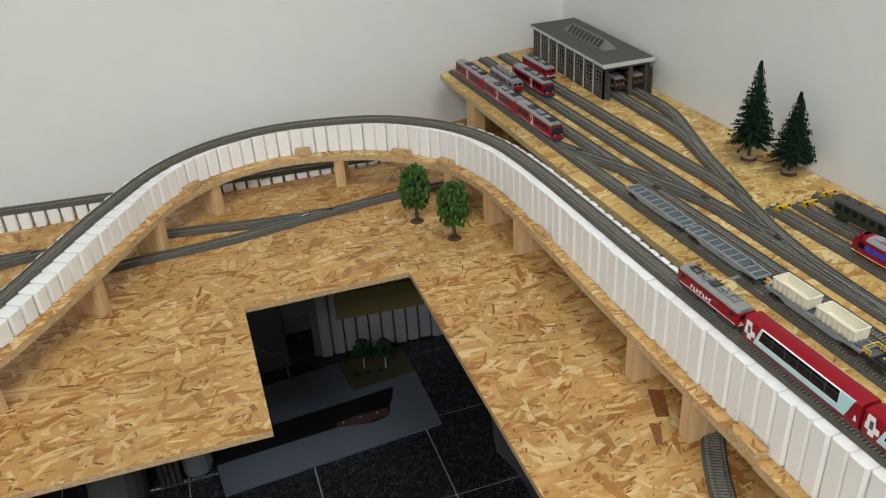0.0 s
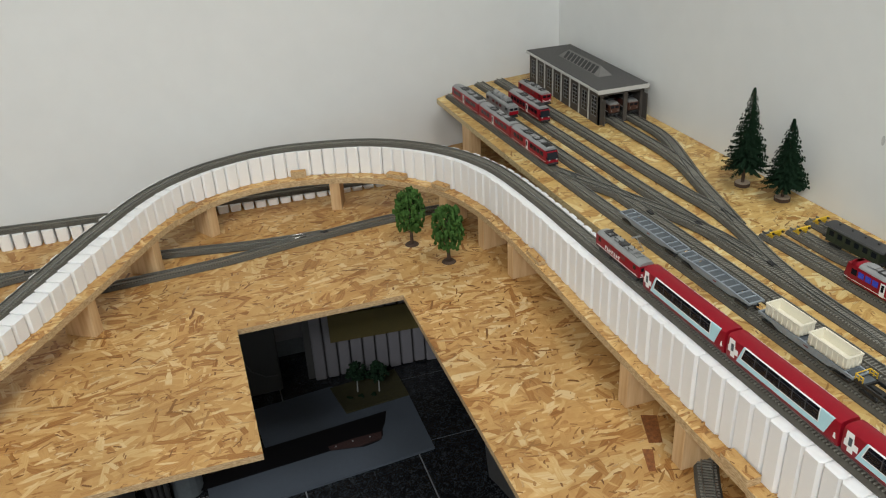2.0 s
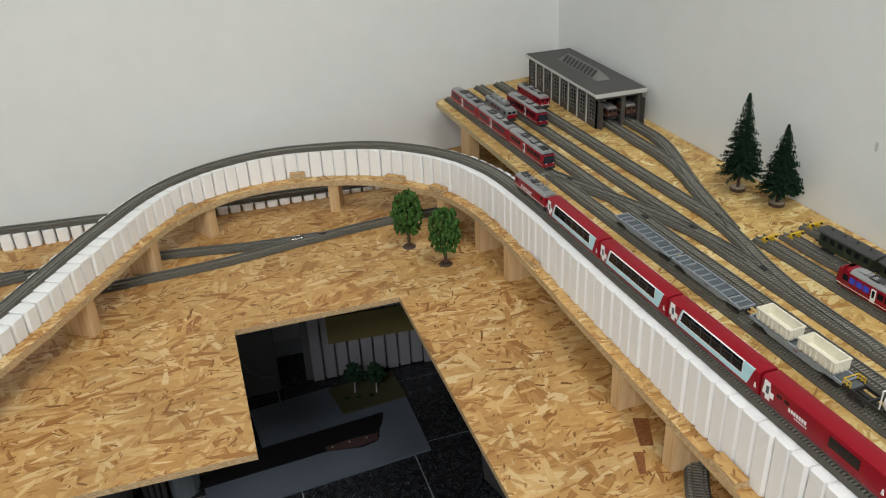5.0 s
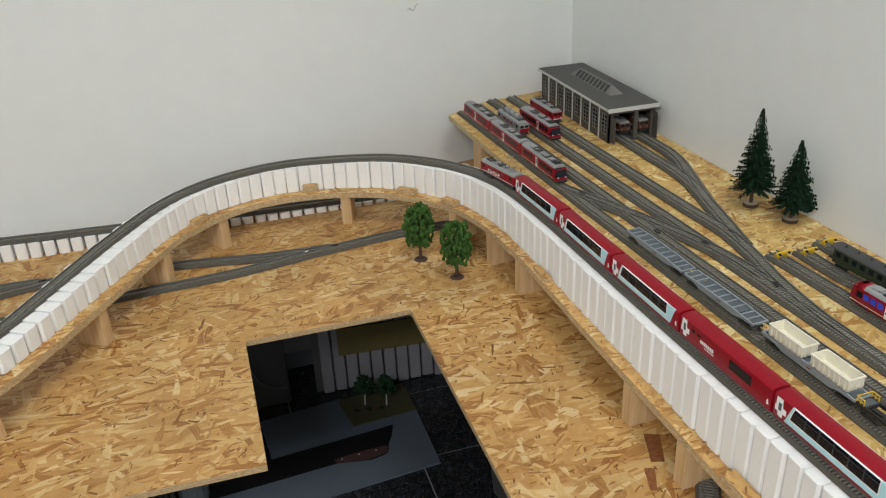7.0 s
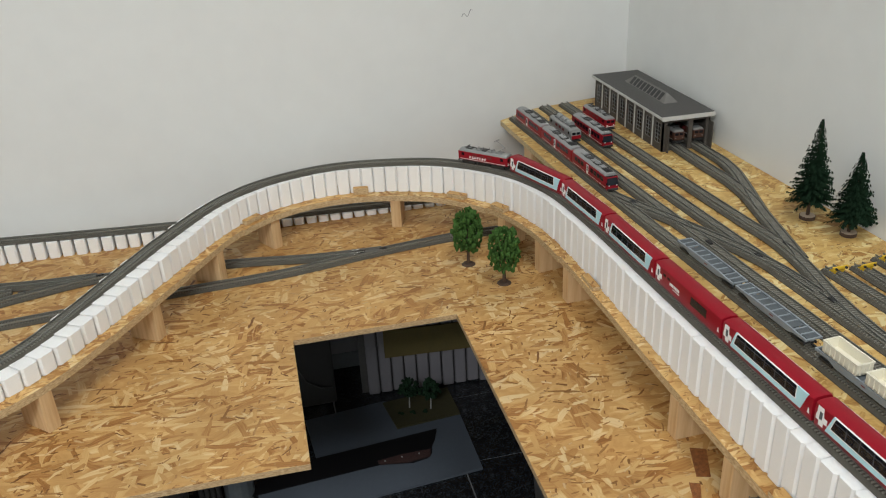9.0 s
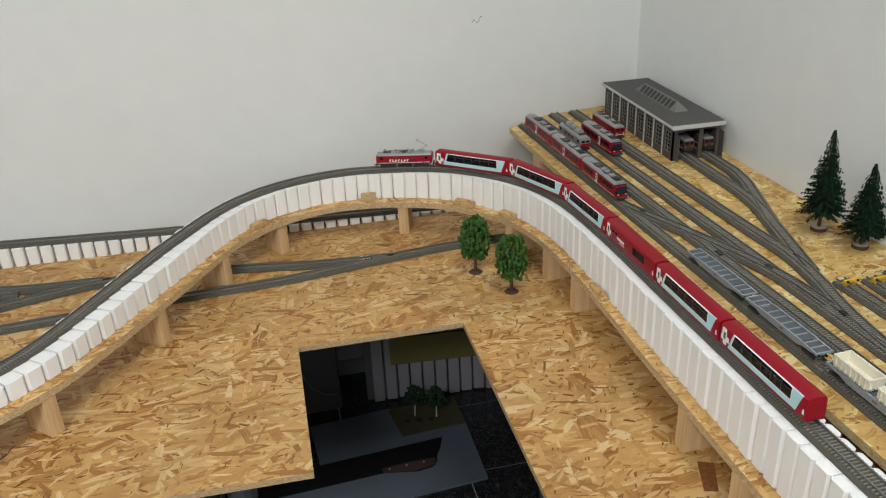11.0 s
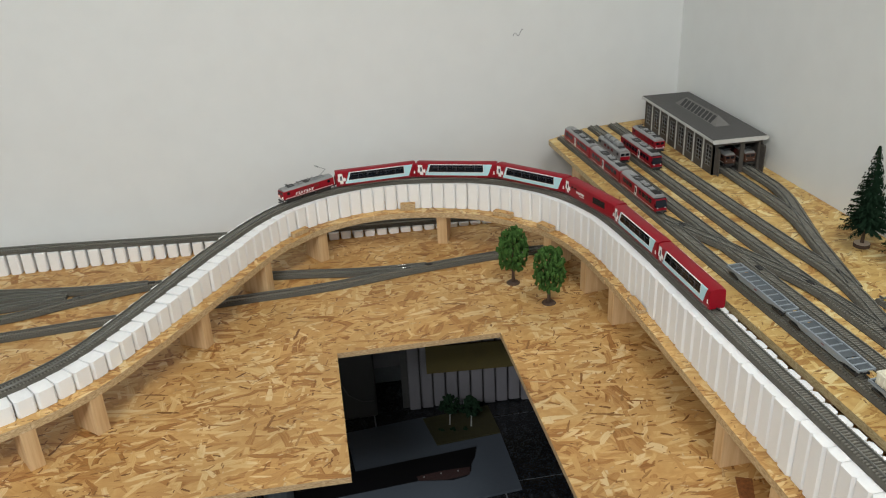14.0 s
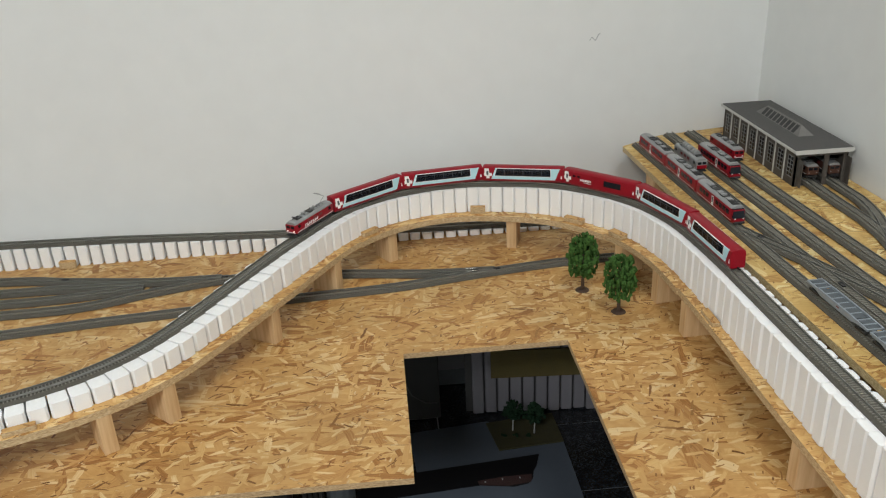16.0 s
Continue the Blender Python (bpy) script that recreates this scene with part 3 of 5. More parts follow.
yard([(0.386, 0.42), (0.386, 0.180), (0.3865, 0.110), (0.3875, 0.055), (0.3825, 0.0), (0.367, -0.066), (0.3525, -0.125), (0.3425, -0.165)], 0.0012)
yard([(0.417, 0.42), (0.417, 0.165), (0.4175, 0.122), (0.4115, 0.080), (0.399, 0.038), (0.385, -0.005), (0.3745, -0.038)], 0.0016)
yard([(0.357, -0.195), (0.362, -0.268), (0.366, -0.346), (0.39, -0.84)])
yard([(0.388, -0.200), (0.391, -0.268), (0.399, -0.346), (0.42, -0.84)], 0.0003)
yard([(0.421, -0.190), (0.426, -0.268), (0.433, -0.346), (0.455, -0.84)], 0.0006)

# ---- rolling stock ----
SMOKED = plain("smoked_glass", (0.009, 0.012, 0.019), 0.14, 0, 0.1, 90, 0, 0, 0.25)
SMOKED.node_tree.nodes["Principled BSDF"].inputs["Alpha"].default_value = 0.74
MULLION = plain("grey_window_bar", (0.05, 0.05, 0.055), 0.4, 0, 0.1, 90)
COACH_HALF = [(0.0082, 0.0022), (0.0089, 0.0055), (0.0090, 0.0125), (0.0089, 0.0200), (0.0085, 0.0240), (0.0066, 0.0257), (0.0, 0.0263)]
LOCO_HALF = [(0.0084, 0.0040), (0.0086, 0.0060), (0.0086, 0.0180), (0.0083, 0.0196), (0.0070, 0.0212), (0.0040, 0.0222), (0.0, 0.0225)]
RAILCAR_HALF = [(0.0082, 0.0030), (0.0088, 0.0060), (0.0088, 0.0175), (0.0082, 0.0202), (0.0066, 0.0222), (0.0036, 0.0231), (0.0, 0.0233)]


def hull(half, x0, x1, low=None, high=None, ends=(0.94, 0.94), round_end=0.002, slant=(0.0, 0.0)):
    """A car body between two ends: the half profile mirrored and lofted, cut between two heights."""
    ys, zs = [p[0] for p in half], [p[1] for p in half]
    low = zs[0] if low is None else low
    high = zs[-1] if high is None else high
    zz = [low] + [z for z in zs if low < z < high] + [high]
    right = [(float(np.interp(z, zs, ys)), z) for z in zz]
    ring = [(-y, z) for y, z in right] + [(y, z) for y, z in reversed(right) if y > 1e-6]
    mid = (zs[0] + zs[-1]) / 2
    span = zs[-1] - zs[0]
    rings = []
    for x, k, sl in ((x0, ends[0], slant[0]), (x0 + round_end, 1, slant[0]), (x1 - round_end, 1, slant[1]), (x1, ends[1], slant[1])):
        rings.append([(x + sl * (z - zs[0]) / span, y * k, mid + (z - mid) * (1 - (1 - k) * 0.35)) for y, z in ring])
    return Solid().loft(rings)


def skin(half, side, rows, lift=0.00015, solid=None):
    """A thin panel on a car's side: rows of height, from x, to x."""
    ys, zs = [p[0] for p in half], [p[1] for p in half]
    out = []
    fine = []
    for (h0, a0, b0), (h1, a1, b1) in zip(rows, rows[1:]):
        n = max(1, int(abs(h1 - h0) / 0.0025))
        fine += [(h0 + (h1 - h0) * i / n, a0 + (a1 - a0) * i / n, b0 + (b1 - b0) * i / n) for i in range(n)]
    fine.append(rows[-1])
    for h, a, b in fine:
        y = float(np.interp(h, zs, ys))
        o, i = side * (y + lift), side * (y - 0.0004)
        out.append([(a, o, h), (b, o, h), (b, i, h), (a, i, h)])
    return (solid or Solid()).loft(out)


def bogie(parent, x, wheel_gap=0.0125, tall=0.0026):
    """A dark bogie frame with its two axles."""
    fr = Solid()
    for s in (-1, 1):
        fr.box(x, s * 0.0066, 0.0009 + tall / 2, wheel_gap + 0.006, 0.0014, tall, 0, 0.0003)
    fr.box(x, 0, 0.0026, 0.004, 0.013, 0.002)
    b = part("bogie", fr, BLACK, parent)
    for k in (-1, 1):
        w = Solid()
        for s in (-1, 1):
            w.rod((x + k * wheel_gap / 2, s * 0.0040, 0.0020), (x + k * wheel_gap / 2, s * 0.0053, 0.0020), 0.0020, 12)
        w.rod((x + k * wheel_gap / 2, -0.004, 0.0020), (x + k * wheel_gap / 2, 0.004, 0.0020), 0.0006, 6)
        part("wheelset", w, DARKGREY, b)
    return b


def coupling(parent, x):
    part("coupling", Solid().box(x, 0, 0.0032, 0.006, 0.0022, 0.0018, 0, 0.0004), BLACK, parent)


CL = 0.1205


def coach(service=False):
    """A panorama coach of the express, or its windowless service car."""
    label = "red service coach of the express with a small window" if service else "red panorama coach with pale blue band and tall dark windows"
    c = thing("express_coach", label, "model train coach", "express train cars")
    h, P = CL / 2, COACH_HALF
    if service:
        part("body", hull(P, -h, h), RED, c, "glossy red body shell", smooth=True)
    else:
        part("body", hull(P, -h, h, None, 0.0114), RED, c, "glossy red lower body shell", smooth=True)
        part("roof", hull(P, -h, h, 0.0241, None), RED, c, "glossy red curved roof", smooth=True)
        part("end_section", hull(P, 0.0417, h, 0.0114, 0.0241, (1.0, 0.94)), RED, c, smooth=True)
        part("end_section", hull(P, -h, -0.0417, 0.0114, 0.0241, (0.94, 1.0)), RED, c, smooth=True)
        part("cabin_floor", Solid().box(0, 0, 0.01165, 0.0830, 0.0160, 0.0004), BLACK, c)
        part("cabin_ceiling", Solid().box(0, 0, 0.02385, 0.0830, 0.0158, 0.0004), BLACK, c)
        for i in range(7):
            for s in (-1, 1):
                xs = 0.0345 - 0.0115 * i
                seat = part("seat", Solid().box(xs, s * 0.0050, 0.0130, 0.0048, 0.0052, 0.0032, 0, 0.0005).box(xs + 0.0020, s * 0.0050, 0.0158, 0.0012, 0.0052, 0.0060, 0, 0.0004), SEAT, c, "dark seat")
                part("headrest", Solid().box(xs + 0.0020, s * 0.0050, 0.0192, 0.0015, 0.0038, 0.0016, 0, 0.0004), LIGHTGREY, seat)
        for s in (-1, 1):
            part("luggage_rack", Solid().rod((-0.041, s * 0.0064, 0.0214), (0.041, s * 0.0064, 0.0214), 0.0004, 6), WHITE, c, "thin white rail under the roof")
    part("underframe", Solid().box(0, 0, 0.0032, CL * 0.55, 0.0135, 0.0030, 0, 0.0006), DEEPRED, c)
    for e in (1, -1):
        part("gangway", Solid().box(e * (h + 0.0008), 0, 0.0110, 0.0022, 0.0080, 0.0150, 0, 0.0008), DEEPRED, c)
    for x in (-0.042, 0.042):
        bogie(c, x)
    coupling(c, h + 0.003)
    coupling(c, -h - 0.003)
    for s in (1, -1):
        part("sill_stripe", skin(P, s, [(0.0028, -h + 0.002, h - 0.002), (0.0044, -h + 0.002, h - 0.002)]), DEEPRED, c)
        # white cross emblem round the door, at the leading end of the left side and the trailing end of the other
        f = s
        x0 = f * (h - 0.0025)
        cross = skin(P, s, [(0.0066, x0 - f * 0.0032, x0 - f * 0.0080), (0.0106, x0 - f * 0.0032, x0 - f * 0.0080)], 0.00022)
        skin(P, s, [(0.0106, x0, x0 - f * 0.0118), (0.0160, x0, x0 - f * 0.0118)], 0.00022, cross)
        skin(P, s, [(0.0160, x0 - f * 0.0008, x0 - f * 0.0082), (0.0236, x0 - f * 0.0008, x0 - f * 0.0070)], 0.00022, cross)
        part("emblem", cross, WHITE, c, "white cross emblem")
        part("door", skin(P, s, [(0.0125, x0 - f * 0.0036, x0 - f * 0.0066), (0.0196, x0 - f * 0.0036, x0 - f * 0.0066)], 0.0004), SLATE, c, "grey coach door")
        xt = -f * (h - 0.0018)
        part("end_mark", skin(P, s, [(0.0085, xt, xt + f * 0.0026), (0.0135, xt + f * 0.0008, xt + f * 0.0018)], 0.00022), WHITE, c, "small white arrow mark")
        if service:
            part("window", skin(P, s, [(0.0112, f * -0.037, f * -0.0095), (0.0205, f * -0.037, f * -0.0095)], 0.0002), PANE, c, "dark service window")
            rows = [(0.0290 - 0.0027 * k, 0.0019, 0.0122, 0.0034) for k in range(7)] + [(0.0230 - 0.0019 * k, 0.0010, 0.0094, 0.0015) for k in range(7)]
            for xa, w, z, tall in rows:
                part("letter_bar", skin(P, s, [(z, f * (xa - w / 2), f * (xa + w / 2)), (z + tall, f * (xa - w / 2), f * (xa + w / 2))], 0.0002), WHITE, c)
            for xa in (0.038, 0.030):
                part("vent", skin(P, s, [(0.0168, f * xa, f * (xa + 0.005)), (0.0195, f * xa, f * (xa + 0.005))], 0.0002), PANE, c)
            continue
        band = skin(P, s, [(0.0060, f * 0.0470, f * -0.0480), (0.0112, f * 0.0450, f * -0.0500)])
        skin(P, s, [(0.0112, f * -0.0418, f * -0.0500), (0.0240, f * -0.0418, f * -0.0545), (0.0246, f * -0.0418, f * -0.0550)], 0.00015, band)
        skin(P, s, [(0.0112, f * 0.0450, f * 0.0417), (0.0240, f * 0.0405, f * 0.0384), (0.0246, f * 0.0400, f * 0.0382)], 0.00015, band)
        part("band", band, ICE, c, "pale blue side band")
        edge = skin(P, s, [(0.0110, f * 0.0422, f * -0.0420), (0.0116, f * 0.0421, f * -0.0420)], 0.00035)
        skin(P, s, [(0.0239, f * 0.0383, f * -0.0420), (0.0246, f * 0.0383, f * -0.0420)], 0.00035, edge)
        skin(P, s, [(0.0116, f * 0.0422, f * 0.0416), (0.0239, f * 0.0388, f * 0.0382)], 0.00035, edge)
        skin(P, s, [(0.0116, f * -0.0414, f * -0.0420), (0.0239, f * -0.0414, f * -0.0420)], 0.00035, edge)
        part("window_line", edge, WHITE, c, "thin white window surround")
        pane = part("window", skin(P, s, [(0.0117, f * 0.0415, f * -0.0413), (0.0238, f * 0.0381, f * -0.0413)], 0.0001), SMOKED, c, "tall smoked panorama window")
        pane.visible_shadow = False
        for i in range(5):
            xm = f * (0.0262 - 0.0137 * i)
            part("mullion", skin(P, s, [(0.0113, xm, xm + f * 0.0006), (0.0237, xm, xm + f * 0.0006)], 0.0003), MULLION, c)
        part("window_rail", skin(P, s, [(0.0200, f * 0.0388, f * -0.0414), (0.0203, f * 0.0388, f * -0.0414)], 0.0003), MULLION, c)
    return c


def pantograph(parent, x, z, up, flip=1):
    """A current collector: folded flat, or raised on its two arms."""
    p = Solid()
    for s in (-1, 1):
        p.box(x, s * 0.0035, z + 0.0006, 0.011, 0.0009, 0.0012)
    p.box(x - 0.004, 0, z + 0.0008, 0.001, 0.008, 0.001).box(x + 0.004, 0, z + 0.0008, 0.001, 0.008, 0.001)
    if up:
        knee, head = (x - flip * 0.0100, 0, z + 0.0090), (x + flip * 0.005, 0, z + 0.0175)
        p.rod((x + flip * 0.004, 0, z + 0.001), knee, 0.00045, 5).rod(knee, head, 0.0004, 5)
    else:
        head = (x + flip * 0.005, 0, z + 0.0026)
        p.rod((x - flip * 0.005, 0, z + 0.001), head, 0.00045, 5)
    p.rod((head[0], -0.0055, head[2]), (head[0], 0.0055, head[2]), 0.0004, 5).rod((head[0] - 0.0018, -0.0055, head[2]), (head[0] - 0.0018, 0.0055, head[2]), 0.0004, 5)
    return part("pantograph", p, SILVER if up else DARKGREY, parent, "wire pantograph")


LL = 0.0835


def loco(name, label, group, body_mat, roof_mat, lit, text, raised, bulky=False):
    """A square-nosed electric locomotive."""
    c = thing(name, label, "model locomotive", group)
    h, P = LL / 2, LOCO_HALF
    body = part("body", hull(P, -h, h, 0.0074, 0.0190, (0.93, 0.93), 0.003, (0.0, 0.0)), body_mat, c, smooth=True)
    part("roof", hull(P, -h + 0.0012, h - 0.0012, 0.0191, 0.0225, (0.92, 0.92), 0.004), roof_mat, c, "silver-grey roof", smooth=True)
    part("underframe", Solid().box(0, 0, 0.0062, LL * 0.95, 0.0146, 0.0026, 0, 0.0005).box(0, 0, 0.0026, 0.020, 0.012, 0.0030, 0, 0.0005), BLACK, c)
    for x in (-0.025, 0.025):
        bogie(c, x, 0.0165, 0.0046)
    for x in (h + 0.002, -h - 0.002):
        coupling(c, x)
    for e in (1, -1):
        part("windscreen", Solid().box(e * (h - 0.0002), 0.0036, 0.0158, 0.0010, 0.0058, 0.0038, 0, 0.0003).box(e * (h - 0.0002), -0.0036, 0.0158, 0.0010, 0.0058, 0.0038, 0, 0.0003), PANE, c)
        if body_mat is not BROWN:
            part("front_stripe", Solid().box(e * (h + 0.0001), 0, 0.0086, 0.0006, 0.0150, 0.0008), WHITE, c)
        for s in (-1, 1):
            lm = LAMPGLOW if (lit and e == 1) else SILVER if body_mat is BROWN else WHITE
            part("headlight", Solid().rod((e * (h - 0.001), s * 0.0055, 0.0106), (e * (h + 0.0004), s * 0.0055, 0.0106), 0.0008, 10), lm, c, "round headlight")
        part("buffer_beam", Solid().box(e * (h + 0.0008), 0, 0.0048, 0.0022, 0.0140, 0.0024, 0, 0.0005), BLACK, c)
    for s in (1, -1):
        part("stripe", skin(P, s, [(0.0082, -h + 0.003, h - 0.003), (0.0088, -h + 0.003, h - 0.003)], 0.0002), WHITE, c, "thin white waist line")
        for x in (h - 0.0105, -h + 0.0065):
            part("cab_window", skin(P, s, [(0.0135, x, x + 0.0045), (0.0175, x, x + 0.0045)], 0.0002), PANE, c)
        for i in range(3):
            part("side_grille", skin(P, s, [(0.0132, -0.016 + i * 0.0125, -0.0085 + i * 0.0125), (0.0172, -0.016 + i * 0.0125, -0.0085 + i * 0.0125)], 0.0002), DEEPRED, c)
        if text:
            x = s * 0.022
            for i in range(7):
                xi = x - s * i * 0.0043
                part("letter_bar", skin(P, s, [(0.0100, xi, xi - s * 0.0015), (0.0138, xi - s * 0.0004, xi - s * 0.0019)], 0.0003), WHITE, c)
                part("letter_bar", skin(P, s, [((0.0128, 0.0100, 0.0114)[i % 3], xi - s * 0.0015, xi - s * 0.0031), ((0.0138, 0.0110, 0.0124)[i % 3], xi - s * 0.0017, xi - s * 0.0031)], 0.0003), WHITE, c)
    zr = 0.0224
    for x in (-0.010, 0.0, 0.010):
        part("roof_box", Solid().box(x, 0.0, zr + 0.0008, 0.0072, 0.0085, 0.0022, 0, 0.0004), DARKGREY if x == 0 else roof_mat, c)
    for x in (-0.013, -0.005, 0.005, 0.013):
        for s in (-1, 1):
            part("insulator", Solid().rod((x, s * 0.0032, zr + 0.001), (x, s * 0.0032, zr + 0.0034), 0.0007, 7, 0.0004), DARKGREY, c)
    if bulky:
        for x in (-0.017, 0.001, 0.019):
            part("roof_tank", Solid().rod((x - 0.0065, 0.0, zr + 0.0026), (x + 0.0065, 0.0, zr + 0.0026), 0.0046, 12), roof_mat, c, "silver cylindrical roof tank")
    part("roof_cable", Solid().rod((-0.02, 0.0032, zr + 0.0034), (0.02, 0.0032, zr + 0.0034), 0.0003, 5), DARKGREY, c)
    pantograph(c, 0.0255, zr, False, 1)
    pantograph(c, -0.0245, zr, raised, 1 if raised else -1)
    return c


def railcar(name, label, group, length, noses, windows, doors=(0.5,), body=None, roof=None, glow=False, category="model railcar", panto=True, dome=False):
    """A railcar body with a rounded windscreen nose at the ends asked for."""
    c = thing(name, label, category, group)
    h, P = length / 2, RAILCAR_HALF
    body, roof = body or RED, roof or LIGHTGREY
    sl = (0.0035 if noses[1] else 0.0, -0.0035 if noses[0] else 0.0)
    part("body", hull(P, -h, h, 0.0030, 0.0196, (0.62 if dome else 0.90 if noses[1] else 0.97, 0.90 if noses[0] else 0.97), 0.008 if dome else 0.004, sl), body, c, smooth=True)
    if dome:
        part("nose_cap", hull(P, -h + 0.0015 + sl[0], -h + 0.0168, 0.0190, 0.0231, (0.45, 1.0), 0.008), body, c, "rounded red nose top", smooth=True)
    part("roof", hull(P, -h + (0.017 if dome else 0.002 + sl[0]), h - 0.002 + sl[1], 0.0197, 0.0233, (0.95, 0.95), 0.004), roof, c, "light grey roof", smooth=True)
    part("skirt", Solid().box(0, 0, 0.0028, length * 0.6, 0.0145, 0.0026, 0, 0.0006), BLACK, c)
    for x in (-h + 0.019, h - 0.019):
        bogie(c, x, 0.012)
    for e, has in ((1, noses[0]), (-1, noses[1])):
        coupling(c, e * (h + 0.001))
        if has and not dome:
            g = Solid()
            g.loft([[(e * (h + k - 0.0005), -w, z) for k, w, z in ((0.0010, 0.0076, 0.0088), (-0.0030, 0.0070, 0.0204))] + [(e * (h + k - 0.0005), w, z) for k, w, z in ((-0.0030, 0.0070, 0.0204), (0.0010, 0.0076, 0.0088))],
                    [(e * (h + k - 0.0030), -w, z) for k, w, z in ((0.0010, 0.0086, 0.0094), (-0.0030, 0.0080, 0.0200))] + [(e * (h + k - 0.0030), w, z) for k, w, z in ((-0.0030, 0.0080, 0.0200), (0.0010, 0.0086, 0.0094))]])
            part("windscreen", g, PANE, c, "black sloping windscreen")
            for s in (-1, 1):
                part("headlight", Solid().rod((e * (h - 0.001), s * 0.0052, 0.0085), (e * (h + 0.0006), s * 0.0052, 0.0085), 0.0009, 9), WHITE, c)
            part("snow_plough", Solid().box(e * (h + 0.0002), 0, 0.0030, 0.0032, 0.0150, 0.0030, 0, 0.0008), BLACK, c)
    for s in (1, -1):
        part("stripe", skin(P, s, [(0.0052, -h + 0.004, h - 0.004), (0.0058, -h + 0.004, h - 0.004)], 0.0002), WHITE, c)
        span = length - 0.020
        for i in range(windows):
            x = -span / 2 + span * (i + 0.5) / windows
            if any(abs(x - (d - 0.5) * length) < 0.0075 for d in doors):
                continue
            w = span / windows * 0.40
            part("window", skin(P, s, [(0.0108, x - w, x + w), (0.0168, x - w, x + w)], 0.0002), BLUEWIN if glow and 1 <= i < 4 else PANE, c)
        for d in doors:
            x = (d - 0.5) * length
            part("door", skin(P, s, [(0.0045, x - 0.0027, x + 0.0027), (0.0178, x - 0.0027, x + 0.0027)], 0.0003), WHITE, c, "pale door leaf")
            part("door_window", skin(P, s, [(0.0095, x - 0.0014, x + 0.0014), (0.0165, x - 0.0014, x + 0.0014)], 0.0005), PANE, c)
    zr = 0.0231
    for i, x in enumerate(np.linspace(-h * 0.55, h * 0.45, 4)):
        part("roof_box", Solid().box(float(x), 0, zr + 0.0006, 0.0085, 0.0085 - 0.002 * (i % 2), 0.0018, 0, 0.0004), DARKGREY if i == 1 else roof, c)
    for x in (-h * 0.30, h * 0.20):
        rim = Solid()
        for k in (-1, 1):
            rim.box(x + k * 0.0052, 0, zr + 0.0009, 0.0010, 0.0100, 0.0014).box(x, k * 0.0046, zr + 0.0009, 0.0104, 0.0010, 0.0014)
        part("roof_hatch", rim, DARKGREY, c, "dark frame round a roof hatch")
    if panto:
        pantograph(c, h * 0.68, zr, False)
        part("pantograph_bed", Solid().box(h * 0.68, 0, zr + 0.0004, 0.0150, 0.0092, 0.0010, 0, 0.0003), BLACK, c, "black pantograph bed")
        for s in (-1, 1):
            part("roof_cable", Solid().rod((-h * 0.5, s * 0.0042, zr + 0.0012), (h * 0.6, s * 0.0042, zr + 0.0012), 0.0003, 5), DARKGREY, c)
    return c


def flat_wagon(loaded):
    label = "blue-grey container wagon with two cream open containers" if loaded else "empty blue-grey container wagon with dark deck panels"
    c = thing("flat_wagon", label, "model wagon", "goods wagons")
    L = 0.108 if loaded else 0.106
    h = L / 2
    side = Solid()
    for s in (-1, 1):
        y = s * 0.0078
        side.loft([[(-h, y - 0.0008, 0.0078), (-h, y + 0.0008, 0.0078), (-h, y + 0.0008, 0.0100), (-h, y - 0.0008, 0.0100)],
                   [(-h + 0.018, y - 0.0008, 0.0072), (-h + 0.018, y + 0.0008, 0.0072), (-h + 0.018, y + 0.0008, 0.0104), (-h + 0.018, y - 0.0008, 0.0104)],
                   [(-h + 0.026, y - 0.0008, 0.0048), (-h + 0.026, y + 0.0008, 0.0048), (-h + 0.026, y + 0.0008, 0.0110), (-h + 0.026, y - 0.0008, 0.0110)],
                   [(h - 0.026, y - 0.0008, 0.0048), (h - 0.026, y + 0.0008, 0.0048), (h - 0.026, y + 0.0008, 0.0110), (h - 0.026, y - 0.0008, 0.0110)],
                   [(h - 0.018, y - 0.0008, 0.0072), (h - 0.018, y + 0.0008, 0.0072), (h - 0.018, y + 0.0008, 0.0104), (h - 0.018, y - 0.0008, 0.0104)],
                   [(h, y - 0.0008, 0.0078), (h, y + 0.0008, 0.0078), (h, y + 0.0008, 0.0100), (h, y - 0.0008, 0.0100)]])
    for x in (-h + 0.0008, -h + 0.010, -h + 0.019, h - 0.0008, h - 0.010, h - 0.019, -0.021, 0, 0.021, -0.0105, 0.0105):
        side.box(x, 0, 0.0093, 0.0016, 0.0150, 0.0014)
    side.box(0, 0, 0.0070, L - 0.004, 0.0040, 0.0022)
    part("frame", side, BLUEGREY, c, "blue-grey underframe with deep side sills")
    for x in (-0.0265, -0.0160, -0.0052, 0.0052, 0.0160, 0.0265):
        part("deck_panel", Solid().box(x, 0, 0.0092, 0.0086, 0.0118, 0.0008), SLATE, c)
    for x in (-h + 0.0054, -h + 0.0145, h - 0.0054, h - 0.0145):
        part("end_panel", Solid().box(x, 0, 0.0091, 0.0068, 0.0110, 0.0008), SLATE, c)
    for s in (-1, 1):
        for i, x in enumerate((-0.021, -0.006, 0.004, 0.02)):
            part("lettering_bar", Solid().box(x, s * 0.00868, 0.0082 + 0.0006 * (i % 2), 0.0050, 0.00012, 0.0011), DEEPRED if i == 2 else LIGHTGREY, c)
    for x in (-h + 0.0125, h - 0.0125):
        bogie(c, x, 0.011)
    coupling(c, h + 0.001)
    coupling(c, -h - 0.001)
    return c


